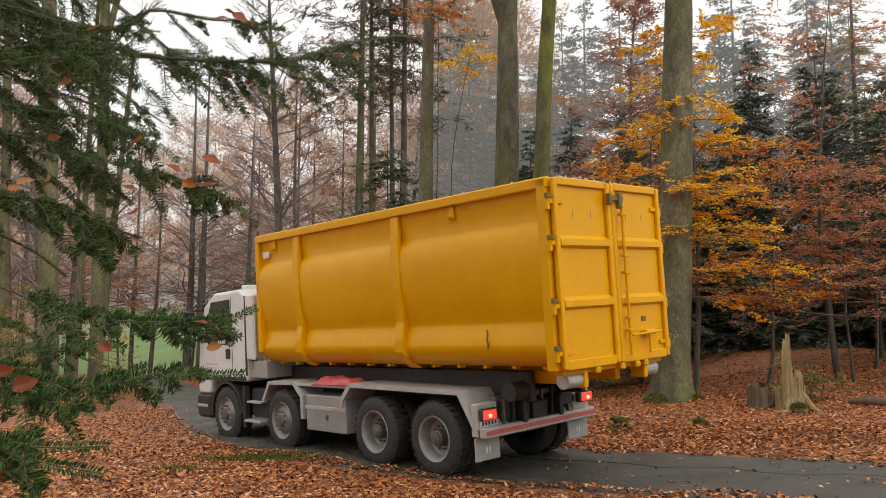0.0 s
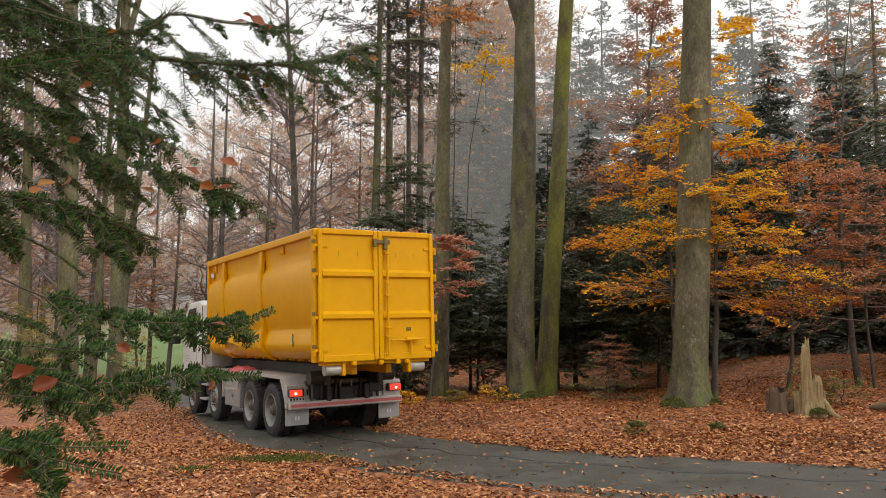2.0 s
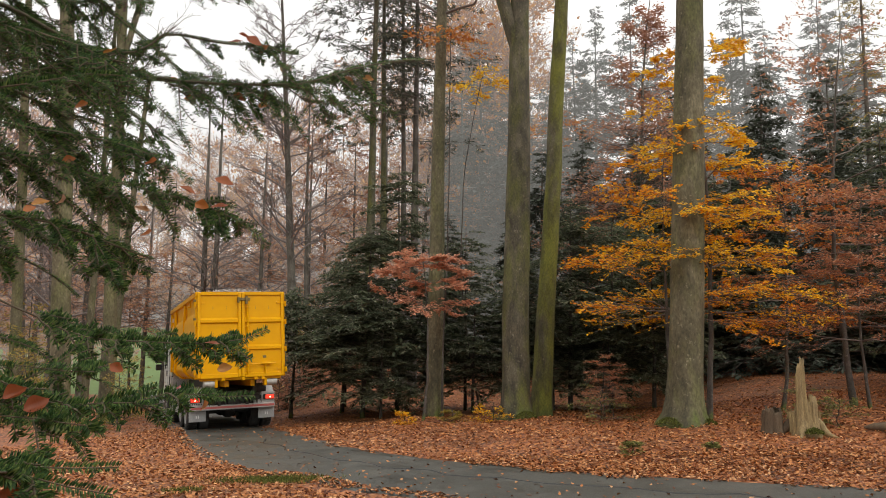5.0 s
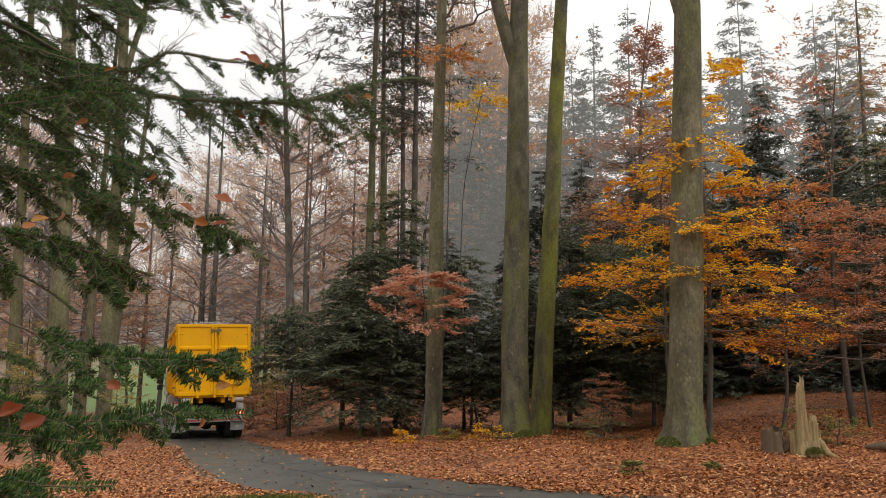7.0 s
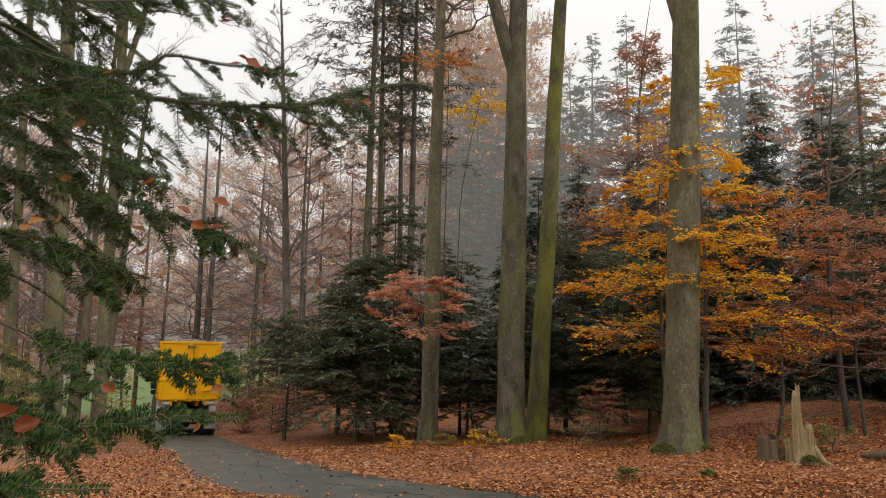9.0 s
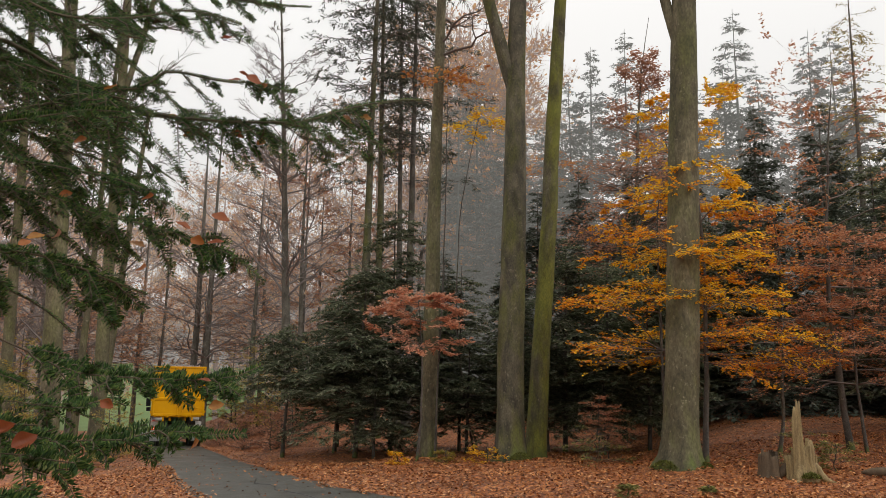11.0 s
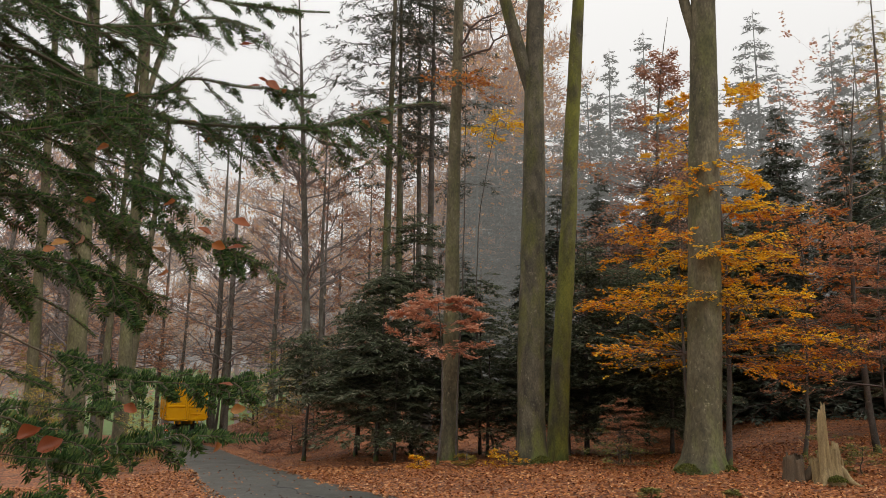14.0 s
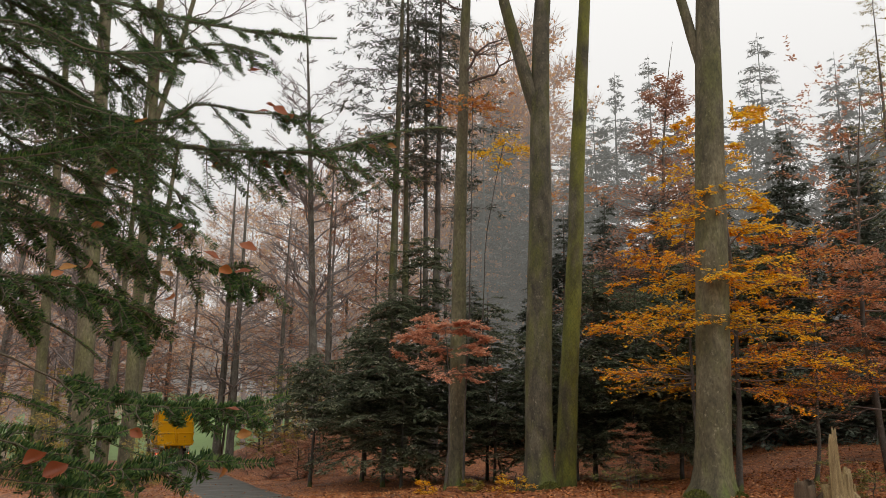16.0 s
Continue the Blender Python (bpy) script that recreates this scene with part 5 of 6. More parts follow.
def autumn_beeches():
    """Young beeches with leaves still on: yellow, orange and dark red."""
    R = np.random.default_rng
    g = "young autumn beeches"
    t, w, lv = young_beech(R(81), 10.4, 0.075, 0.36, 48, 2.9, 0.12, 0.12, 22, 0.092, (0.0, 0.2), 15, 0.5, 0.02, 0.95, tiers=13)
    tree("young_beech", "young beech with level tiers of golden yellow leaves", "tree", foot(6.25, 19.6), BARK_DARK, t, w, TWIG, lv, LEAF_YELLOW, group=g)
    t, w, lv = young_beech(R(88), 6.8, 0.06, 0.5, 25, 3.0, 0.1, 0.1, 24, 0.092, (0.1, 0.1), 14, 0.3, 0.02, tiers=5)
    tree("young_beech", "slender young beech with orange-yellow leaf sprays", "tree", foot(5.5, 19.9), BARK_DARK, t, w, TWIG, lv, LEAF_GOLD, group=g)
    t, w, lv = young_beech(R(82), 6.4, 0.05, 0.46, 40, 2.9, 0.1, 0.13, 17, 0.092, (0.3, 0), 13, 0.4, tiers=7)
    tree("young_beech", "young beech with wide tiers of orange-red leaves", "tree", foot(8.6, 21.0), BARK_DARK, t, w, TWIG, lv, LEAF_ORANGE, group=g)
    t, w, lv = young_beech(R(83), 5.6, 0.045, 0.42, 40, 2.5, 0.1, 0.13, 16, 0.09, (0.2, 0), 12, 0.4, tiers=7)
    b = tree("young_beech", "young beech with dull copper-red leaves", "tree", foot(10.7, 20.6), BARK_DARK, t, w, TWIG, lv, LEAF_RED, group=g)
    copy_thing(b, placed(12.3, 22.5, 140, 1.1))
    copy_thing(b, placed(3.9, 20.6, 60, 0.3))
    copy_thing(b, placed(4.2, 21.0, 300, 0.26))
    t, w, lv = young_beech(R(84), 10.4, 0.085, 0.5, 26, 2.9, 0.35, -0.1, 12, 0.095, (0.25, 0), 9, 0.3)
    tree("slim_beech", "slim bare-stemmed beech with thin red leaf tiers", "tree", foot(10.5, 21.0), BARK_DARK, t, w, TWIG, lv, LEAF_RED, group=g)
    t, w, lv = young_beech(R(85), 4.5, 0.04, 0.76, 26, 1.6, 0.1, 0.12, 26, 0.088, (0.1, 0), 13, 0.3, tiers=3)
    tree("young_beech", "young beech with a flat umbrella of pale copper leaves", "tree", foot(-0.85, 22.0), BARK_DARK, t, w, TWIG, lv, LEAF_SALMON, group=g)
    t, w, lv = young_beech(R(86), 21, 0.2, 0.2, 150, 6.4, 0.3, 0.05, 11, 0.17, (0.2, 0), 12, 0.95, 0.15, 0.98, thin=True)
    tree("copper_beech", "tall conical beech with dense dark red leaves", "tree", foot(10.6, 40.0), BARK_PALE, t, w, TWIG, lv, LEAF_COPPER, group=g)
    # tufts of leaves high on the slim trunk
    for x, y, z, ln, mat, sd in ((-0.35, 23.2, 12.3, 1.3, LEAF_ORANGE, 91), (0.9, 25.5, 11.6, 1.4, LEAF_YELLOW, 92), (5.2, 40.0, 14.0, 2.4, LEAF_ORANGE, 93)):
        t, w, lv = young_beech(R(sd), z, 0.03, 0.94, 12, ln, 0.0, 0.1, 9, 0.10, (0.1, 0), 9, 0.1)
        tree("slender_sapling", "slender bare sapling with a tuft of orange leaves", "tree", foot(x, y), BARK_DARK, t, w, TWIG, lv, mat, group=g)


def far_beeches():
    """Bare and half-bare beeches across the road and by the meadow."""
    R = np.random.default_rng
    g = "bare beeches"
    t, w, _ = broadleaf(R(101), 25, 0.26, 0.08, (-1.7, 0), (0.1, 0), 0.36, 54, 4.6, 0.75, sides=14, top_r=0.08, n_shoot=8, n_fine=7, least=0.011)
    e = tree("bare_beech", "tall slim bare beech with fine grey twigs", "tree", foot(-7.6, 38.0), BARK_PALE, t, w, TWIG_PALE, group=g)
    t, w, lv = broadleaf(R(102), 21, 0.2, 0.05, (0.4, 0), (0.2, 0), 0.2, 26, 5.5, 0.6, sides=10, leaf=0.12, leaf_per=8, top_r=0.06, n_shoot=6, n_fine=5)
    p1 = tree("half_bare_beech", "half-bare beech veiled in pale copper leaves", "tree", foot(-6.0, 52), BARK_PALE, t, w, TWIG_PALE, lv, LEAF_PINK, group=g)
    t, w, lv = broadleaf(R(103), 20, 0.2, 0.05, (-0.4, 0), (-0.2, 0), 0.18, 26, 5.2, 0.55, sides=10, leaf=0.12, leaf_per=8, top_r=0.06, n_shoot=6, n_fine=5)
    p2 = tree("half_bare_beech", "half-bare beech with thin reddish-brown leaves", "tree", foot(-8.6, 47), BARK_PALE, t, w, TWIG_PALE, lv, LEAF_COPPER, group=g)
    t, w, _ = broadleaf(R(104), 23, 0.31, 0.06, (-0.2, 0), (0.1, 0), 0.25, 24, 6.5, 0.55, sides=12, top_r=0.08, n_shoot=7, n_fine=5)
    p3 = tree("bare_beech", "bare beech with wide level limbs beside the meadow", "tree", foot(-18.0, 55.5), BARK_PALE, t, w, TWIG_PALE, group=g)
    copy_thing(p3, placed(-16.9, 55.0, 120, 1.0))
    rng = np.random.default_rng(5)
    stand([(e, 25), (p1, 21), (p3, 23), (p2, 20)], [(-24.5, 62, 19), (-10.0, 53, 18), (-31, 58, 20), (-4.5, 50, 17), (-26.5, 52, 18), (-9.8, 60, 19), (-12.4, 50, 16), (-7.0, 57, 18), (-23.5, 43, 18), (-29, 47, 19), (-19.2, 37.5, 18), (-14.2, 60, 18), (-2.6, 55, 19), (-21.5, 58, 18), (-22.5, 47.5, 17), (-25.5, 40, 17), (-30, 42, 18), (-34, 50, 19), (-27.5, 36, 17), (-33, 44, 18), (-22.6, 36, 16), (-38, 46, 19)], rng)
    # near trunks across the road
    t, w, _ = broadleaf(R(111), 22, 0.24, 0.1, (-0.6, 0), (0.1, 0), 0.5, 10, 4.5, 0.7, sides=18, fork=[(12.0, 1.2, 0.3, 20, 0.7)])
    tree("beech_tree", "grey beech that forks high above the road", "tree", foot(-11.4, 26.0), BARK_BEECH, t, w, TWIG, group=g)
    t, w, _ = broadleaf(R(112), 23, 0.29, 0.12, (-1.4, 0), (0.05, 0), 0.5, 10, 4.5, 0.7, sides=18)
    k = tree("beech_tree", "stout grey-brown beech behind the fir boughs", "tree", foot(-10.9, 22.0), BARK_BEECH, t, w, TWIG, group=g)
    copy_thing(k, placed(-17.2, 31.0, 70, 0.85))
    copy_thing(k, placed(-16.0, 36.5, 200, 0.7))
    copy_thing(k, placed(-15.4, 33.0, 130, 0.55, 1.5))
    copy_thing(k, placed(-20.5, 40.0, 300, 0.8))
    # low tiers of pale leaves in front of the meadow, and golden scrub
    t, w, lv = young_beech(R(115), 9.5, 0.09, 0.55, 46, 5.0, 0.1, 0.1, 9, 0.12, (0.3, 0), 12, 0.4, 0.05)
    b = tree("young_beech", "wide young beech with level tiers of pale copper leaves", "tree", foot(-20.4, 46.5), BARK_PALE, t, w, TWIG, lv, LEAF_PINK, group=g)
    copy_thing(b, placed(-26, 56, 80, 1.0))
    copy_thing(b, placed(-13.2, 56, 160, 1.0))
    copy_thing(b, placed(-19.5, 61, 30, 1.25))
    copy_thing(b, placed(-24.5, 60, 230, 1.2))
    copy_thing(b, placed(-29.5, 58, 300, 1.2))
    copy_thing(b, placed(-15.0, 63, 110, 1.3))
    copy_thing(b, placed(-20.5, 33.5, 200, 0.7))
    t, w, lv = young_beech(R(116), 4.2, 0.04, 0.08, 32, 1.8, 0.4, 0.1, 8, 0.11, (0.1, 0), 8, 0.4, 0.04)
    b = tree("golden_bush", "loose golden-green autumn bush", "bush", foot(-13.6, 51.5), BARK_DARK, t, w, TWIG, lv, LEAF_GREENGOLD, group="autumn bushes")
    for x, y, a, s in ((-16.2, 60, 40, 1.4), (-11.6, 60, 90, 1.3), (-13.6, 25.5, 150, 0.55), (-10.2, 24.2, 20, 0.5), (-12.4, 22.8, 120, 0.55), (-11.8, 28.5, 220, 0.5), (-15.5, 28.5, 200, 0.8), (-12.4, 30, 260, 0.6), (-19.5, 30.5, 10, 0.9), (-26, 47, 70, 1.1), (-9.6, 45.5, 30, 1.2), (-8.6, 41.5, 170, 1.0), (-21, 38.5, 250, 1.3), (-24.5, 33, 310, 1.2), (-18.2, 28.5, 90, 0.9), (-11.2, 47, 130, 1.2)):
        copy_thing(b, placed(x, y, a, s))
    t, w, lv = young_beech(R(117), 1.3, 0.02, 0.05, 20, 0.9, 0.5, 0.2, 7, 0.1, (0.1, 0), 5, 0.3, 0.03)
    b = tree("bracken_clump", "low clump of rusty withered bracken", "bracken", foot(-9.4, 37.0), BARK_DARK, t, w, TWIG, lv, LEAF_COPPER, group="bracken clumps")
    for k in range(26):
        x, y = rng.uniform(-12.0, -6.6), rng.uniform(33, 52)
        if float(beside_road(np.array([x]), np.array([y]))[0]) > 2.6:
            copy_thing(b, placed(x, y, k * 77, rng.uniform(0.6, 1.4)))


thicket()
tall_firs()
hazed_backdrop()
autumn_beeches()
far_beeches()


# ---- the old fir whose boughs hang before the camera ----
FIR_NEEDLE = leafy("fir_needles", [(0, (0.018, 0.042, 0.014)), (0.45, (0.05, 0.106, 0.03)), (0.82, (0.105, 0.178, 0.045)), (1, (0.2, 0.25, 0.07))], 0.45, 0.35)
FIR_TWIG = plain("fir_twig", (0.07, 0.055, 0.035), (0.16, 0.13, 0.08), 0.8, scale=30, bumps=0.2, dist=0.002)


def curve_through(points, n):
    c = smooth_line(np.array(points, float), 8)
    s = np.concatenate([[0], np.cumsum(np.linalg.norm(np.diff(c, axis=0), axis=1))])
    u = np.linspace(0, s[-1], n)
    return np.stack([np.interp(u, s, c[:, k]) for k in range(3)], 1), s[-1]


def needles_on(paths, gap, length, rng, width=0.0033):
    """Flat two-rowed needles along many twigs (count, points, 3)."""
    B, K, _ = paths.shape
    size = np.linalg.norm(np.diff(paths, axis=1), axis=2).sum(1)
    per = int(np.clip(np.median(size) / gap, 6, 500))
    u = (np.arange(per) + 0.5) / per + rng.uniform(-0.3, 0.3, (B, per)) / per
    u = np.clip(u, 0.02, 0.999)
    idx = u * (K - 1)
    i = np.clip(idx.astype(int), 0, K - 2)
    fr = (idx - i)[..., None]
    bi = np.arange(B)[:, None]
    c = paths[bi, i] * (1 - fr) + paths[bi, i + 1] * fr
    t = unit(paths[bi, i + 1] - paths[bi, i])
    ref = unit(rng.normal(0, 0.4, (B, 1, 3)) + np.array([0.1, -0.9, 0.5]))
    side = unit(np.cross(t, np.broadcast_to(ref, t.shape)))
    nrm = np.cross(side, t)
    out = []
    for sg in (-1, 1):
        for lift in (0.12, 0.55):
            al = unit(sg * side * 0.9 + t * 0.42 + nrm * (lift + rng.normal(0, 0.12, (B, per, 1)))).reshape(-1, 3)
            ac = unit(np.cross(nrm.reshape(-1, 3), al))
            L = length * rng.uniform(0.75, 1.15, B * per) * (1 if lift < 0.3 else 0.75) * (1 - 0.35 * u.ravel() ** 4)
            out.append(blades(c.reshape(-1, 3) + rng.normal(0, 0.0008, (B * per, 3)), al, ac, L, np.full(B * per, width), 0.0, 0.55))
    return joined(out)


def bough(fir, points, r, twig_len, count, hang, needle, seed, bare=0.12, side_twigs=9):
    rng = np.random.default_rng(seed)
    line, length = curve_through(points, 40)
    count = int(count * 0.85)
    line = line + np.cumsum(rng.normal(0, 0.0016, line.shape), 0)
    rad = r * (1 - 0.8 * np.linspace(0, 1, 40))
    # side twigs, longest in the middle of the bough, hanging a little
    u = np.sort(rng.uniform(bare, 0.98, count))
    k = np.clip((u * 39).astype(int), 0, 38)
    t = unit(line[k + 1] - line[k])
    side = unit(np.cross(t, np.array([0.1, -0.6, 0.8]))) * np.where(np.arange(count) % 2, 1, -1)[:, None]
    d = unit(t * rng.uniform(0.5, 1.0, count)[:, None] + side * rng.uniform(0.35, 1.0, count)[:, None] + np.array([0, 0, -1.0]) * (hang * rng.uniform(0.1, 1.3, count))[:, None])
    L = twig_len * 1.1 * (1.15 - 0.75 * u) * rng.uniform(0.5, 1.25, count) + 0.03
    s = np.linspace(0, 1, 7)
    tw = line[k][:, None] + d[:, None] * (L[:, None] * s)[..., None]
    tw[:, :, 2] -= hang * 0.25 * L[:, None] * s ** 2
    tw[:, 1:] += np.cumsum(rng.normal(0, 0.036, (count, 6, 3)), 1) * L[:, None, None]
    tr = 0.0028 * (1 - 0.7 * s)[None] * np.ones((count, 1))
    # twiglets on the twigs
    sub, sr = shoots(tw, tr, side_twigs, 0.4, 1.0, -0.12 * hang, rng, 5, 0.15, 0.12)
    bo = raw("bough", *tubes([line], [rad], 8), FIR_TWIG, fir, "brown fir bough", smooth=True)
    tagged(raw("twigwork", *joined([tubes(tw, tr, 5), tubes(sub, np.maximum(sr, 0.001), 4)]), FIR_TWIG, bo), kind="stuff")
    nd = joined([needles_on(tw, 0.0074, needle, rng), needles_on(sub, 0.0095, needle * 0.8, rng), needles_on(line[None, int(40 * max(bare, 0.3)):], 0.004, needle * 0.9, rng)])
    tagged(raw("foliage", *nd, FIR_NEEDLE, bo, "dark glossy green fir needles"), kind="stuff")


def dead_leaf(fir, at, size, rng, curl=0.5):
    """A fallen beech leaf caught in the boughs: pointed oval, cupped, with a stalk."""
    n, m = 9, 5
    us, vs = np.linspace(0, 1, n), np.linspace(-1, 1, m)
    U, V = np.meshgrid(us, vs, indexing="ij")
    w = np.sin(np.pi * U ** 0.85) ** 0.8 * 0.32
    X = (U - 0.5) * size
    Y = V * w * size * (1 + 0.05 * np.sin(U * 40))
    Z = curl * size * (0.5 * (V * w) ** 2 * 4 + 0.35 * (U - 0.5) ** 2) + 0.02 * size * np.sin(9 * U + 3 * V)
    p = np.stack([X.ravel(), Y.ravel(), Z.ravel()], 1)
    f = [(i * m + j, i * m + j + 1, (i + 1) * m + j + 1, (i + 1) * m + j) for i in range(n - 1) for j in range(m - 1)]
    ob = raw("caught_leaf", p, f, DEAD_LEAF, fir, "rusty dead beech leaf caught in the needles", smooth=True)
    ob.location = at
    ob.rotation_euler = (rng.uniform(0.2, 1.3), rng.uniform(-0.5, 0.5), rng.uniform(-0.9, 0.9))


def build_near_fir():
    fir = thing("old_fir_tree", "old fir with drooping needled boughs and dead leaves caught in them", "tree")
    rng = np.random.default_rng(200)
    p, r = stem((-2.75, 2.2, on(-2.75, 2.2) - 0.2), (-2.7, 2.2, 9.0), (0.02, 0), 0.16, 0.07, 0.06, rng)
    raw("trunk", *trunk_mesh(p, r, rng, 18, 0.04), BARK_DARK, fir, smooth=True)
    bough(fir, [(-2.68, 2.2, 3.21), (-1.99, 2.50, 3.09), (-1.60, 2.54, 3.04), (-1.39, 2.58, 2.94), (-1.19, 2.62, 2.84), (-1.03, 2.66, 2.81), (-0.84, 2.70, 2.81), (-0.64, 2.74, 2.82), (-0.52, 2.78, 2.85), (-0.40, 2.82, 2.91), (-0.25, 2.86, 2.96), (-0.13, 2.90, 2.98)], 0.013, 0.32, 84, 0.75, 0.025, 300)
    bough(fir, [(-2.68, 2.2, 2.72), (-1.80, 2.40, 2.60), (-1.51, 2.44, 2.71), (-1.22, 2.49, 2.83), (-1.06, 2.53, 2.87), (-0.99, 2.57, 2.95), (-0.82, 2.61, 2.93), (-0.69, 2.66, 2.94), (-0.56, 2.70, 2.92)], 0.011, 0.22, 60, 0.5, 0.023, 301)
    bough(fir, [(-2.68, 2.2, 3.30), (-1.95, 2.30, 3.18), (-1.50, 2.34, 3.13), (-1.29, 2.38, 3.05), (-1.06, 2.42, 3.06), (-0.89, 2.46, 3.11), (-0.72, 2.50, 3.08)], 0.012, 0.25, 70, 0.4, 0.023, 302)
    bough(fir, [(-2.68, 2.2, 3.56), (-1.84, 2.50, 3.44), (-1.34, 2.55, 3.34), (-0.99, 2.60, 3.28), (-0.73, 2.65, 3.26), (-0.52, 2.70, 3.27)], 0.01, 0.24, 44, 0.3, 0.022, 303)
    bough(fir, [(-2.68, 2.2, 2.96), (-1.77, 2.20, 2.84), (-1.40, 2.23, 2.82), (-1.23, 2.25, 2.79), (-1.08, 2.27, 2.73), (-0.97, 2.30, 2.63)], 0.011, 0.3, 50, 0.55, 0.024, 304)
    bough(fir, [(-2.68, 2.2, 2.60), (-1.46, 1.90, 2.48), (-1.19, 1.92, 2.50), (-1.08, 1.95, 2.53), (-0.99, 1.98, 2.56), (-0.90, 2.00, 2.56)], 0.008, 0.22, 44, 0.4, 0.025, 305)
    bough(fir, [(-2.68, 2.2, 2.60), (-1.53, 2.00, 2.48), (-1.25, 2.05, 2.45), (-1.12, 2.10, 2.44), (-0.99, 2.15, 2.43), (-0.87, 2.20, 2.39)], 0.01, 0.28, 56, 0.6, 0.025, 306)
    bough(fir, [(-2.68, 2.2, 2.51), (-1.53, 2.10, 2.39), (-1.31, 2.17, 2.40), (-1.20, 2.23, 2.40), (-1.11, 2.30, 2.37), (-1.01, 2.37, 2.36), (-0.85, 2.43, 2.32), (-0.69, 2.50, 2.26)], 0.009, 0.24, 72, 0.55, 0.025, 307)
    bough(fir, [(-2.68, 2.2, 2.32), (-1.35, 1.80, 2.20), (-1.12, 1.88, 2.19), (-1.01, 1.95, 2.18), (-0.93, 2.02, 2.15), (-0.82, 2.10, 2.11)], 0.01, 0.22, 100, 0.6, 0.026, 308)
    bough(fir, [(-2.68, 2.2, 2.29), (-1.49, 2.00, 2.17), (-1.20, 2.03, 2.09), (-1.10, 2.07, 2.05), (-1.01, 2.10, 1.98)], 0.008, 0.18, 24, 0.5, 0.022, 309)
    bough(fir, [(-2.68, 2.2, 2.62), (-1.57, 2.30, 2.50), (-1.30, 2.35, 2.37), (-1.18, 2.40, 2.27), (-1.08, 2.45, 2.17), (-1.02, 2.50, 2.11)], 0.007, 0.2, 26, 0.7, 0.022, 310)
    bough(fir, [(-2.68, 2.2, 2.12), (-1.28, 1.75, 2.00), (-1.03, 1.79, 1.93), (-0.97, 1.82, 1.90), (-0.89, 1.86, 1.86), (-0.74, 1.89, 1.85), (-0.65, 1.93, 1.85), (-0.56, 1.96, 1.86), (-0.49, 2.00, 1.89)], 0.006, 0.1, 44, 0.3, 0.024, 311, bare=0.77, side_twigs=5)
    bough(fir, [(-2.68, 2.2, 1.81), (-1.20, 1.70, 1.69), (-0.98, 1.73, 1.75), (-0.92, 1.75, 1.78), (-0.87, 1.77, 1.82), (-0.83, 1.80, 1.89)], 0.006, 0.1, 6, 0.3, 0.02, 312, bare=0.6)
    bough(fir, [(-2.68, 2.2, 1.91), (-0.89, 1.72, 1.79), (-0.84, 1.75, 1.79), (-0.78, 1.77, 1.76), (-0.70, 1.80, 1.73)], 0.004, 0.09, 7, 0.2, 0.022, 313, bare=0.6)
    bough(fir, [(-2.68, 2.2, 1.91), (-1.06, 1.55, 1.79), (-0.89, 1.58, 1.74), (-0.81, 1.61, 1.71), (-0.75, 1.64, 1.71), (-0.67, 1.66, 1.71), (-0.59, 1.69, 1.73), (-0.52, 1.72, 1.72), (-0.43, 1.75, 1.73)], 0.005, 0.085, 44, 0.35, 0.026, 314, bare=0.58, side_twigs=5)
    bough(fir, [(-2.68, 2.2, 1.83), (-0.78, 1.50, 1.71), (-0.72, 1.50, 1.68), (-0.68, 1.50, 1.66), (-0.65, 1.50, 1.61)], 0.004, 0.12, 14, 0.6, 0.026, 315)
    bough(fir, [(-2.68, 2.2, 1.78), (-0.89, 1.30, 1.66), (-0.73, 1.31, 1.64), (-0.68, 1.33, 1.63), (-0.63, 1.34, 1.63), (-0.58, 1.35, 1.63)], 0.006, 0.11, 34, 0.5, 0.026, 316, side_twigs=5)
    bough(fir, [(-2.68, 2.2, 1.77), (-0.85, 1.25, 1.65), (-0.70, 1.26, 1.62), (-0.65, 1.27, 1.60), (-0.60, 1.29, 1.59), (-0.56, 1.30, 1.58)], 0.006, 0.11, 34, 0.5, 0.026, 317, side_twigs=5)
    bough(fir, [(-2.68, 2.2, 2.01), (-1.30, 1.90, 1.89), (-1.13, 1.91, 1.87), (-1.02, 1.92, 1.83), (-0.96, 1.94, 1.77), (-0.92, 1.95, 1.73)], 0.005, 0.13, 10, 0.6, 0.022, 318)
    # older boughs that fill the shade behind
    for k in range(12):
        z = 2.72 + 0.12 * k
        end = (rng.uniform(-1.7, -0.95), rng.uniform(2.7, 3.4), z + rng.uniform(-0.35, -0.05))
        mid = (-2.0, 2.5, z + 0.1)
        bough(fir, [(-2.68, 2.2, z), mid, ((mid[0] + end[0]) / 2, (mid[1] + end[1]) / 2, z), end], 0.011, 0.3, 34, 0.5, 0.024, 400 + k)
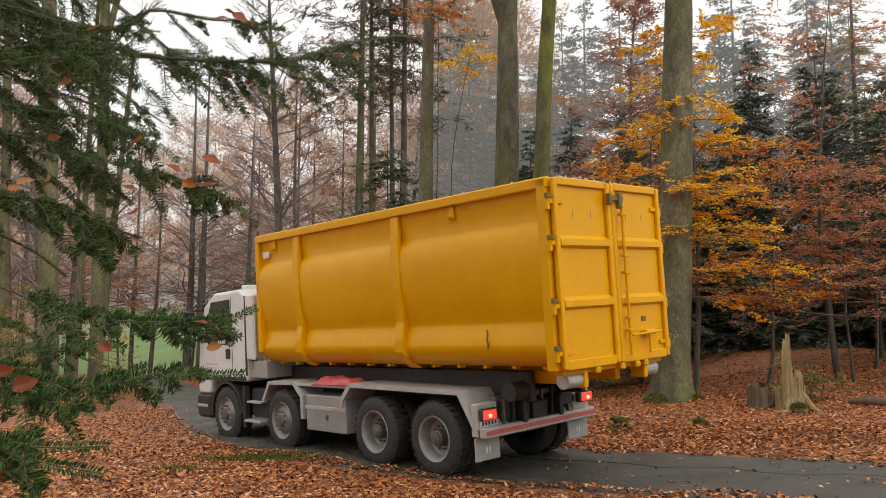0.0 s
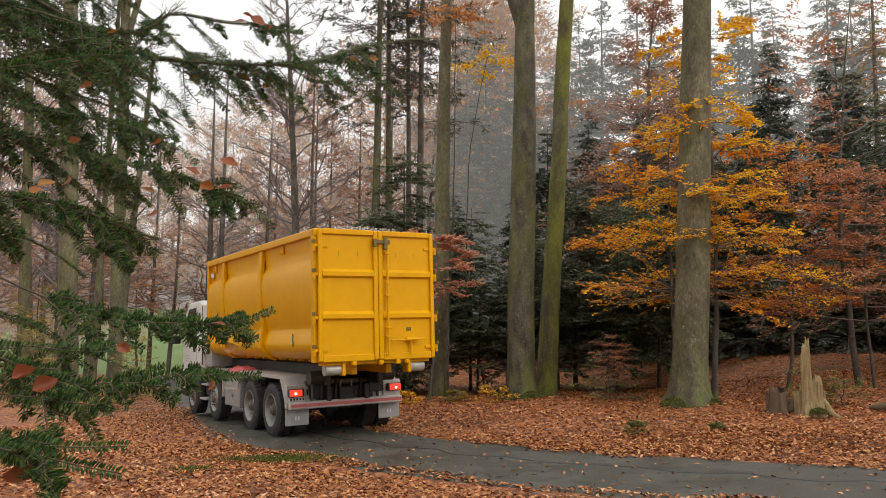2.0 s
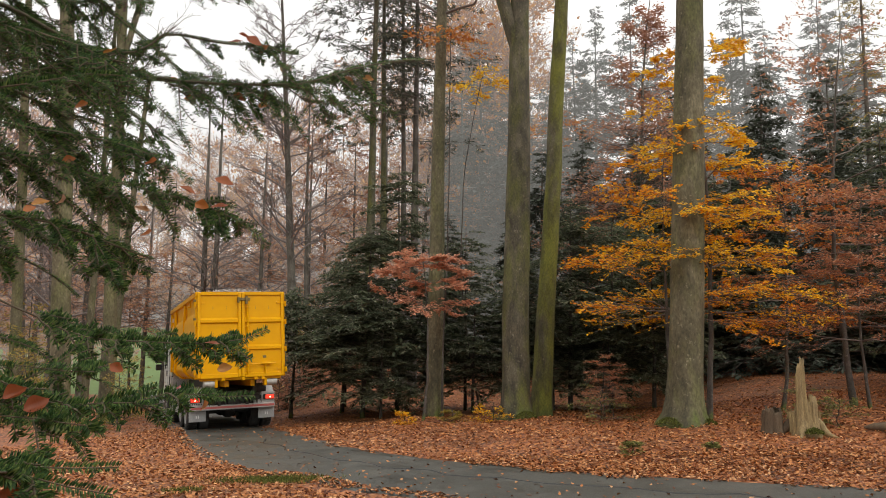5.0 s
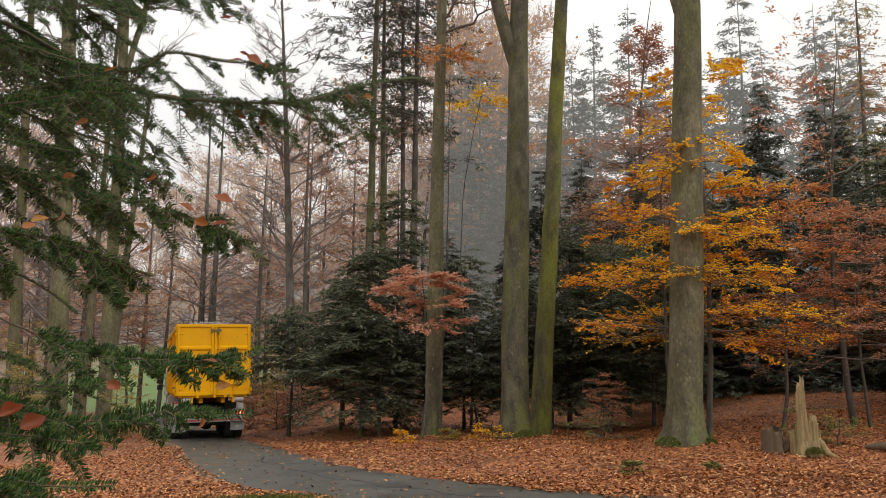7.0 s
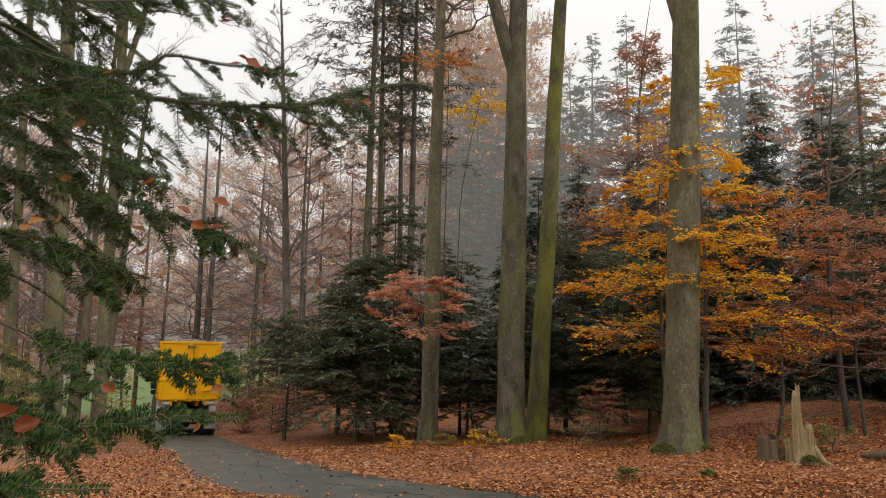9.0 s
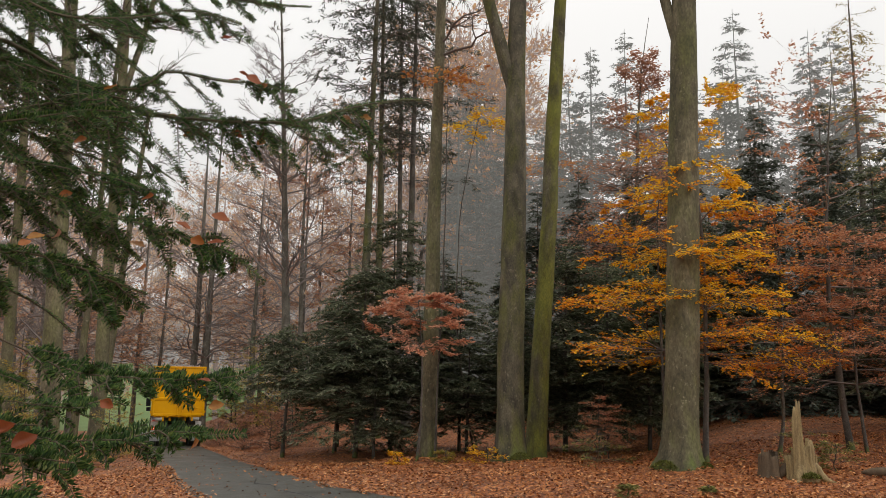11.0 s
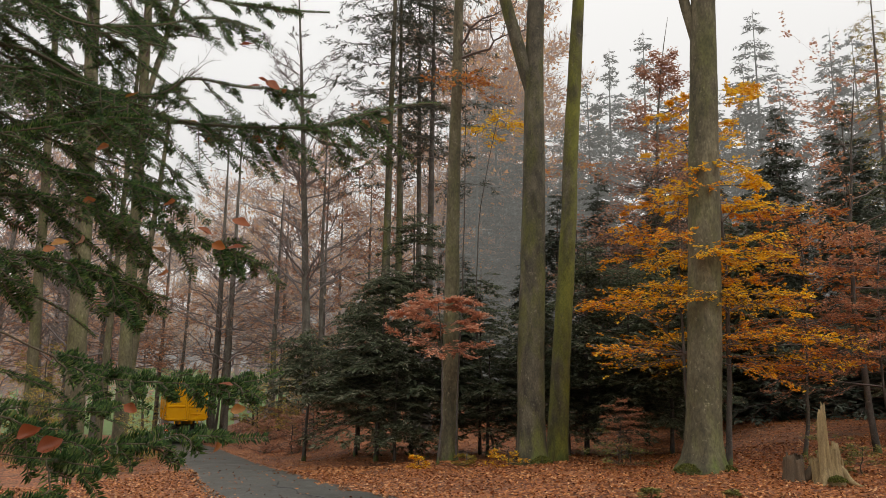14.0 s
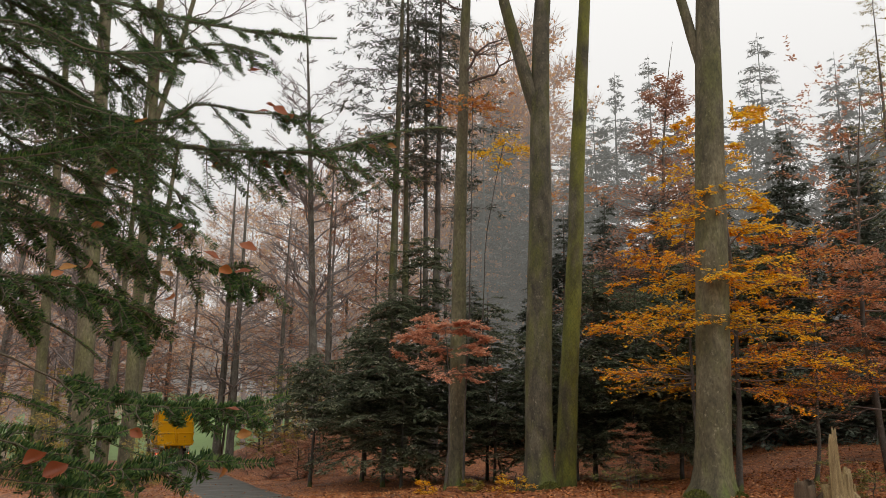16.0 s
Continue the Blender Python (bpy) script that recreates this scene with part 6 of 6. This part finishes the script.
    for at in ((-1.02, 2.72, 2.84), (-0.96, 2.72, 2.77), (-0.79, 2.75, 2.79), (-0.70, 2.75, 2.76), (-0.62, 2.78, 2.84), (-0.40, 2.83, 2.88), (-0.33, 2.84, 2.89), (-0.77, 2.60, 2.94), (-0.71, 2.62, 2.95), (-0.77, 2.48, 3.04), (-0.74, 2.45, 2.40), (-0.84, 2.40, 2.36), (-0.94, 2.30, 2.28), (-0.86, 2.15, 2.18), (-0.88, 2.20, 2.40), (-1.07, 2.10, 2.38), (-1.02, 2.05, 2.52), (-1.03, 1.85, 2.19), (-1.02, 1.88, 2.21), (-0.75, 2.45, 2.32), (-0.79, 2.40, 2.31), (-0.77, 1.80, 1.81), (-0.59, 1.92, 1.87), (-0.55, 1.90, 1.81), (-0.53, 1.70, 1.73), (-0.89, 1.60, 1.76), (-0.68, 2.65, 2.93), (-0.74, 2.60, 2.96), (-1.00, 1.95, 2.23), (-1.07, 2.30, 2.78), (-1.07, 2.40, 3.00)):
        dead_leaf(fir, (at[0], at[1], at[2] - 0.02), rng.uniform(0.017, 0.025) * min(at[1], 2.5), rng, rng.uniform(0.4, 1.3))
    dead_leaf(fir, (-0.70, 1.28, 1.59), 0.06, rng)
    dead_leaf(fir, (-0.83, 1.5, 1.74), 0.045, rng, 2.2)
    dead_leaf(fir, (-0.79, 1.5, 1.72), 0.05, rng, 1.6)


build_near_fir()


# ---- small things on the forest floor ----
STRAW_WOOD = plain("splintered_wood", (0.09, 0.055, 0.025), (0.42, 0.31, 0.14), 0.8, scale=5, bumps=0.7, dist=0.02, stretch=(3, 3, 0.3))
ROTTEN = plain("rotten_wood", (0.05, 0.035, 0.022), (0.16, 0.11, 0.065), 0.9, scale=6, bumps=0.8, dist=0.02, stretch=(2, 2, 0.5))
HERB = leafy("low_green_leaves", [(0, (0.12, 0.13, 0.04)), (0.6, (0.24, 0.25, 0.08)), (1, (0.4, 0.34, 0.12))], 0.6, 0.3)


def shards(rng, radius, heights, wall=0.07, rows=9):
    """A broken hollow stump: a ring of upright splinters whose tops follow heights(angle)."""
    n = 64
    a = np.linspace(0, 2 * np.pi, n, endpoint=False)
    top = np.array([heights(x) for x in a]) * rng.uniform(0.93, 1.06, n)
    vs = []
    for r_off, flip in ((0.0, 1), (-wall, -1)):
        for k in range(rows):
            u = k / (rows - 1)
            r = (radius + r_off) * (1 + 0.55 * math.exp(-u * 6) * (r_off == 0)) * (1 + 0.07 * np.sin(5 * a + 1) + 0.04 * np.sin(11 * a)) * (1 - 0.12 * u)
            z = -0.15 + (top + 0.15) * u
            vs.append(np.stack([r * np.cos(a), r * np.sin(a), z], 1))
    V = np.concatenate(vs)
    f = []
    for s in range(2):
        for k in range(rows - 1):
            for i in range(n):
                q = (s * rows + k) * n
                f.append((q + i, q + (i + 1) % n, q + n + (i + 1) % n, q + n + i))
    for i in range(n):
        q, w = (rows - 1) * n, (2 * rows - 1) * n
        f.append((q + i, q + (i + 1) % n, w + (i + 1) % n, w + i))
    V[:, :2] += rng.normal(0, 0.006, (len(V), 2))
    return V, np.array(f)


def snag():
    rng = np.random.default_rng(5)
    t = thing("broken_stump", "tall splintered broken tree stump, pale torn wood", "stump")
    t.location = foot(7.32, 16.82)

    def tops(a):
        # a spire on one side, a shoulder on the other, torn low behind
        x, front = math.cos(a), 0.5 - 0.5 * math.sin(a)
        spire = 1.05 * math.exp(-((x + 0.4) / 0.3) ** 10) * step(0.35, 0.75, front) * (1 + 0.05 * math.sin(31 * a))
        shoulder = 0.32 * math.exp(-((x - 0.35) / 0.45) ** 2)
        return 0.46 + spire + shoulder + 0.03 * math.sin(9 * a) + 0.02 * math.sin(23 * a)
    raw("splintered_wall", *shards(rng, 0.33, tops, 0.12), STRAW_WOOD, t)
    for k, (a, ln) in enumerate(((0.0, 0.42), (1.2, 0.4), (-0.7, 0.4), (3.0, 0.4), (4.2, 0.3))):
        p = np.array([[0.25 * math.cos(a) + ln * u * math.cos(a), 0.25 * math.sin(a) + ln * u * math.sin(a), 0.32 * (1 - u) ** 1.6 - 0.04] for u in np.linspace(0, 1, 7)])
        p += rng.normal(0, 0.012, p.shape)
        raw("root", *tubes([p], [np.linspace(0.11, 0.03, 7)], 8), STRAW_WOOD if k % 2 == 0 else ROTTEN, t, smooth=True)
    for k in range(16):
        a = rng.uniform(0, 6.28)
        h = tops(a) * rng.uniform(0.7, 0.92)
        x, y = 0.3 * math.cos(a), 0.3 * math.sin(a)
        p = np.array([[x, y, h - 0.4], [x * 1.02, y * 1.02, h], [x * 1.0, y * 1.0, h + rng.uniform(0.04, 0.11)]])
        raw("splinter", *tubes([p], [[0.04, 0.028, 0.003]], 5), STRAW_WOOD, t)
    cushion("moss_tuft", 0.18, (0.02, -0.42, 0.06), t, 3)
    t = thing("rotten_stump", "low dark rotten stump beside the broken one", "stump")
    t.location = foot(6.72, 16.95)
    raw("rotten_wall", *shards(np.random.default_rng(9), 0.22, lambda a: 0.46 + 0.07 * math.sin(2 * a) + 0.03 * math.sin(9 * a), 0.06), ROTTEN, t)
    # a short log in the leaves
    lg = thing("short_log", "short dark log half sunk in fallen leaves", "log")
    lg.location = foot(9.0, 16.7)
    p = np.array([[-0.5 + 0.18 * k, -0.1 * k, 0.08 + 0.012 * (k % 3)] for k in range(6)])
    raw("log_body", *tubes([p], [[0.02, 0.09, 0.1, 0.1, 0.09, 0.02]], 12), ROTTEN, lg, smooth=True)


def cushion(name, size, at, parent, seed, mat=None):
    """A soft mound of moss tufts."""
    rng = np.random.default_rng(seed)
    n = 900
    a, r = rng.uniform(0, 6.28, n), np.sqrt(rng.uniform(0, 1, n)) * size
    z = 0.5 * size * (1 - (r / size) ** 2)
    c = np.stack([r * np.cos(a) + at[0], r * np.sin(a) + at[1], z + at[2]], 1)
    al = unit(np.stack([rng.normal(0, 0.6, n), rng.normal(0, 0.6, n), np.ones(n)], 1))
    ac = unit(np.cross(al, rng.normal(0, 1, (n, 3))))
    ob = raw(name, *blades(c, al, ac, rng.uniform(0.03, 0.07, n), rng.uniform(0.012, 0.025, n), 0.1), mat or MOSS_TUFT, parent)
    return tagged(ob, "soft green moss", kind="stuff")


MOSS_TUFT = leafy("moss_tufts", [(0, (0.05, 0.06, 0.014)), (0.6, (0.115, 0.125, 0.028)), (1, (0.2, 0.21, 0.05))], 0.8, 0.2)


def grass_patch(x, y, sx, sy, seed, n=2600):
    """Short grass and moss growing through the leaves beside the road."""
    rng = np.random.default_rng(seed)
    px, py = x + rng.normal(0, sx, n), y + rng.normal(0, sy, n)
    c = np.stack([px, py, land(px, py) + 0.02], 1)
    al = unit(np.stack([rng.normal(0, 0.5, n), rng.normal(0, 0.5, n), np.ones(n)], 1))
    ac = unit(np.cross(al, rng.normal(0, 1, (n, 3))))
    ob = raw("grass_patch", *blades(c, al, ac, rng.uniform(0.03, 0.08, n), rng.uniform(0.008, 0.016, n), 0.0), MOSS_TUFT)
    tagged(ob, "patch of moss and short grass among fallen leaves", "grass", kind="stuff")


def herb(x, y, h, mat, label, seed):
    t, w, lv = young_beech(np.random.default_rng(seed), h, 0.008, 0.15, 18, h * 1.3, 0.35, 0.2, 9, 0.06, (0.02, 0), 6, 0.4, 0.015)
    return tree("low_plant", label, "plant", foot(x, y), BARK_DARK, t, w, TWIG, lv, mat, group="low plants")


snag()
grass_patch(-3.0, 13.15, 0.42, 0.16, 31)
grass_patch(-3.9, 11.6, 0.14, 0.1, 32, 500)
herb(3.3, 15.1, 0.2, HERB, "low green bramble in the leaf litter", 41)
herb(4.9, 15.0, 0.14, HERB, "small green seedling in the leaf litter", 42)
herb(1.0, 21.0, 0.5, LEAF_YELLOW, "small golden beech seedling by a trunk", 43)
herb(-0.1, 21.3, 0.34, LEAF_GREENGOLD, "small yellow-green seedling by a trunk", 44)
herb(-1.3, 21.6, 0.3, LEAF_YELLOW, "small golden beech seedling by a trunk", 45)
herb(3.7, 20.0, 0.8, HERB, "pale green bramble under the firs", 46)
herb(8.6, 17.9, 0.6, HERB, "low green bramble behind the stump", 47)
herb(8.0, 18.6, 0.8, HERB, "low green bramble behind the stump", 48)
cushion("moss_cushion", 0.3, (4.9, 18.2, on(4.9, 18.2) + 0.04), None, 51)["category"] = "moss"
cushion("moss_cushion", 0.22, (5.75, 18.2, on(5.75, 18.2) + 0.0), None, 52)["category"] = "moss"
cushion("moss_cushion", 0.3, (1.9, 20.85, on(1.9, 20.85) + 0.05), None, 53)["category"] = "moss"


# ---- what moves ----
# seconds, x, y, z of the point on the road under the container's tail, heading, lean, pitch
DRIVE = [(0, 2.395, 10.556, 0.02, 42.9, -4.0, -0.4), (0.5, 1.383, 11.552, 0.02, 40.3, -3.5, 0.3), (1, 0.396, 12.524, 0.02, 38.2, -2.8, 0.3),
         (1.5, -0.571, 13.56, 0.02, 35.2, -2.4, 0.2), (2, -1.46, 14.68, 0.01, 32.8, -2.1, 0.1), (2.5, -2.29, 15.83, 0.01, 30.9, -2.0, 0.0),
         (3, -3.08, 17.03, 0.01, 29.3, -2.2, -0.1), (3.5, -3.83, 18.3, 0.0, 27.9, -2.7, -0.3), (4, -4.56, 19.68, -0.02, 26.9, -3.0, -0.4),
         (4.5, -5.24, 21.0, -0.05, 26.0, -3.0, -0.6), (5, -5.9, 22.25, -0.08, 25.0, -2.6, -0.8), (6, -7.05, 24.7, -0.13, 23.4, -2, -1.1),
         (7.5, -8.72, 28.3, -0.2, 21.2, -1.5, -1.1), (8, -9.48, 29.9, -0.24, 20.6, -1, -1.1), (10.5, -12.58, 37.8, -0.4, 20.2, -1, -1.1),
         (11, -13.28, 39.4, -0.43, 20.4, -1, -1.1), (12, -14.78, 43.0, -0.5, 21.4, -1, -1.1), (13, -16.35, 46.8, -0.57, 22.8, -1, -1.1),
         (14, -17.75, 50.0, -0.64, 24.0, -1, -1.1), (15, -19.6, 53.6, -0.71, 25.0, -1, -1.1), (16, -21.6, 57.3, -0.78, 25.5, -1, -1.1)]


def motions():
    rows = [(t, pose(x, y, z, p, 0, a) @ pose(0, 0, 0, 0, r, 0)) for t, x, y, z, a, r, p in DRIVE]
    for ob in (lorry, container, rubble, tarpaulin):
        walk(ob, rows)
    # distance rolled at each time, for the wheels
    ts = np.array([d[0] for d in DRIVE], float)
    xy = np.array([d[1:3] for d in DRIVE])
    run = np.concatenate([[0], np.cumsum(np.linalg.norm(np.diff(xy, axis=0), axis=1))])
    when = np.arange(0, 16.01, 0.2)
    for w, s, y in lorry_wheels:
        steer = 5.0 if y > 6 else 0.0
        place = pose(s * 1.24, y, 0.53, 0, 0, 0 if s < 0 else 180)
        walk(w, [(float(t), place @ pose(0, 0, 0, s * math.degrees(float(np.interp(t, ts, run)) / 0.53))) for t in when])


motions()
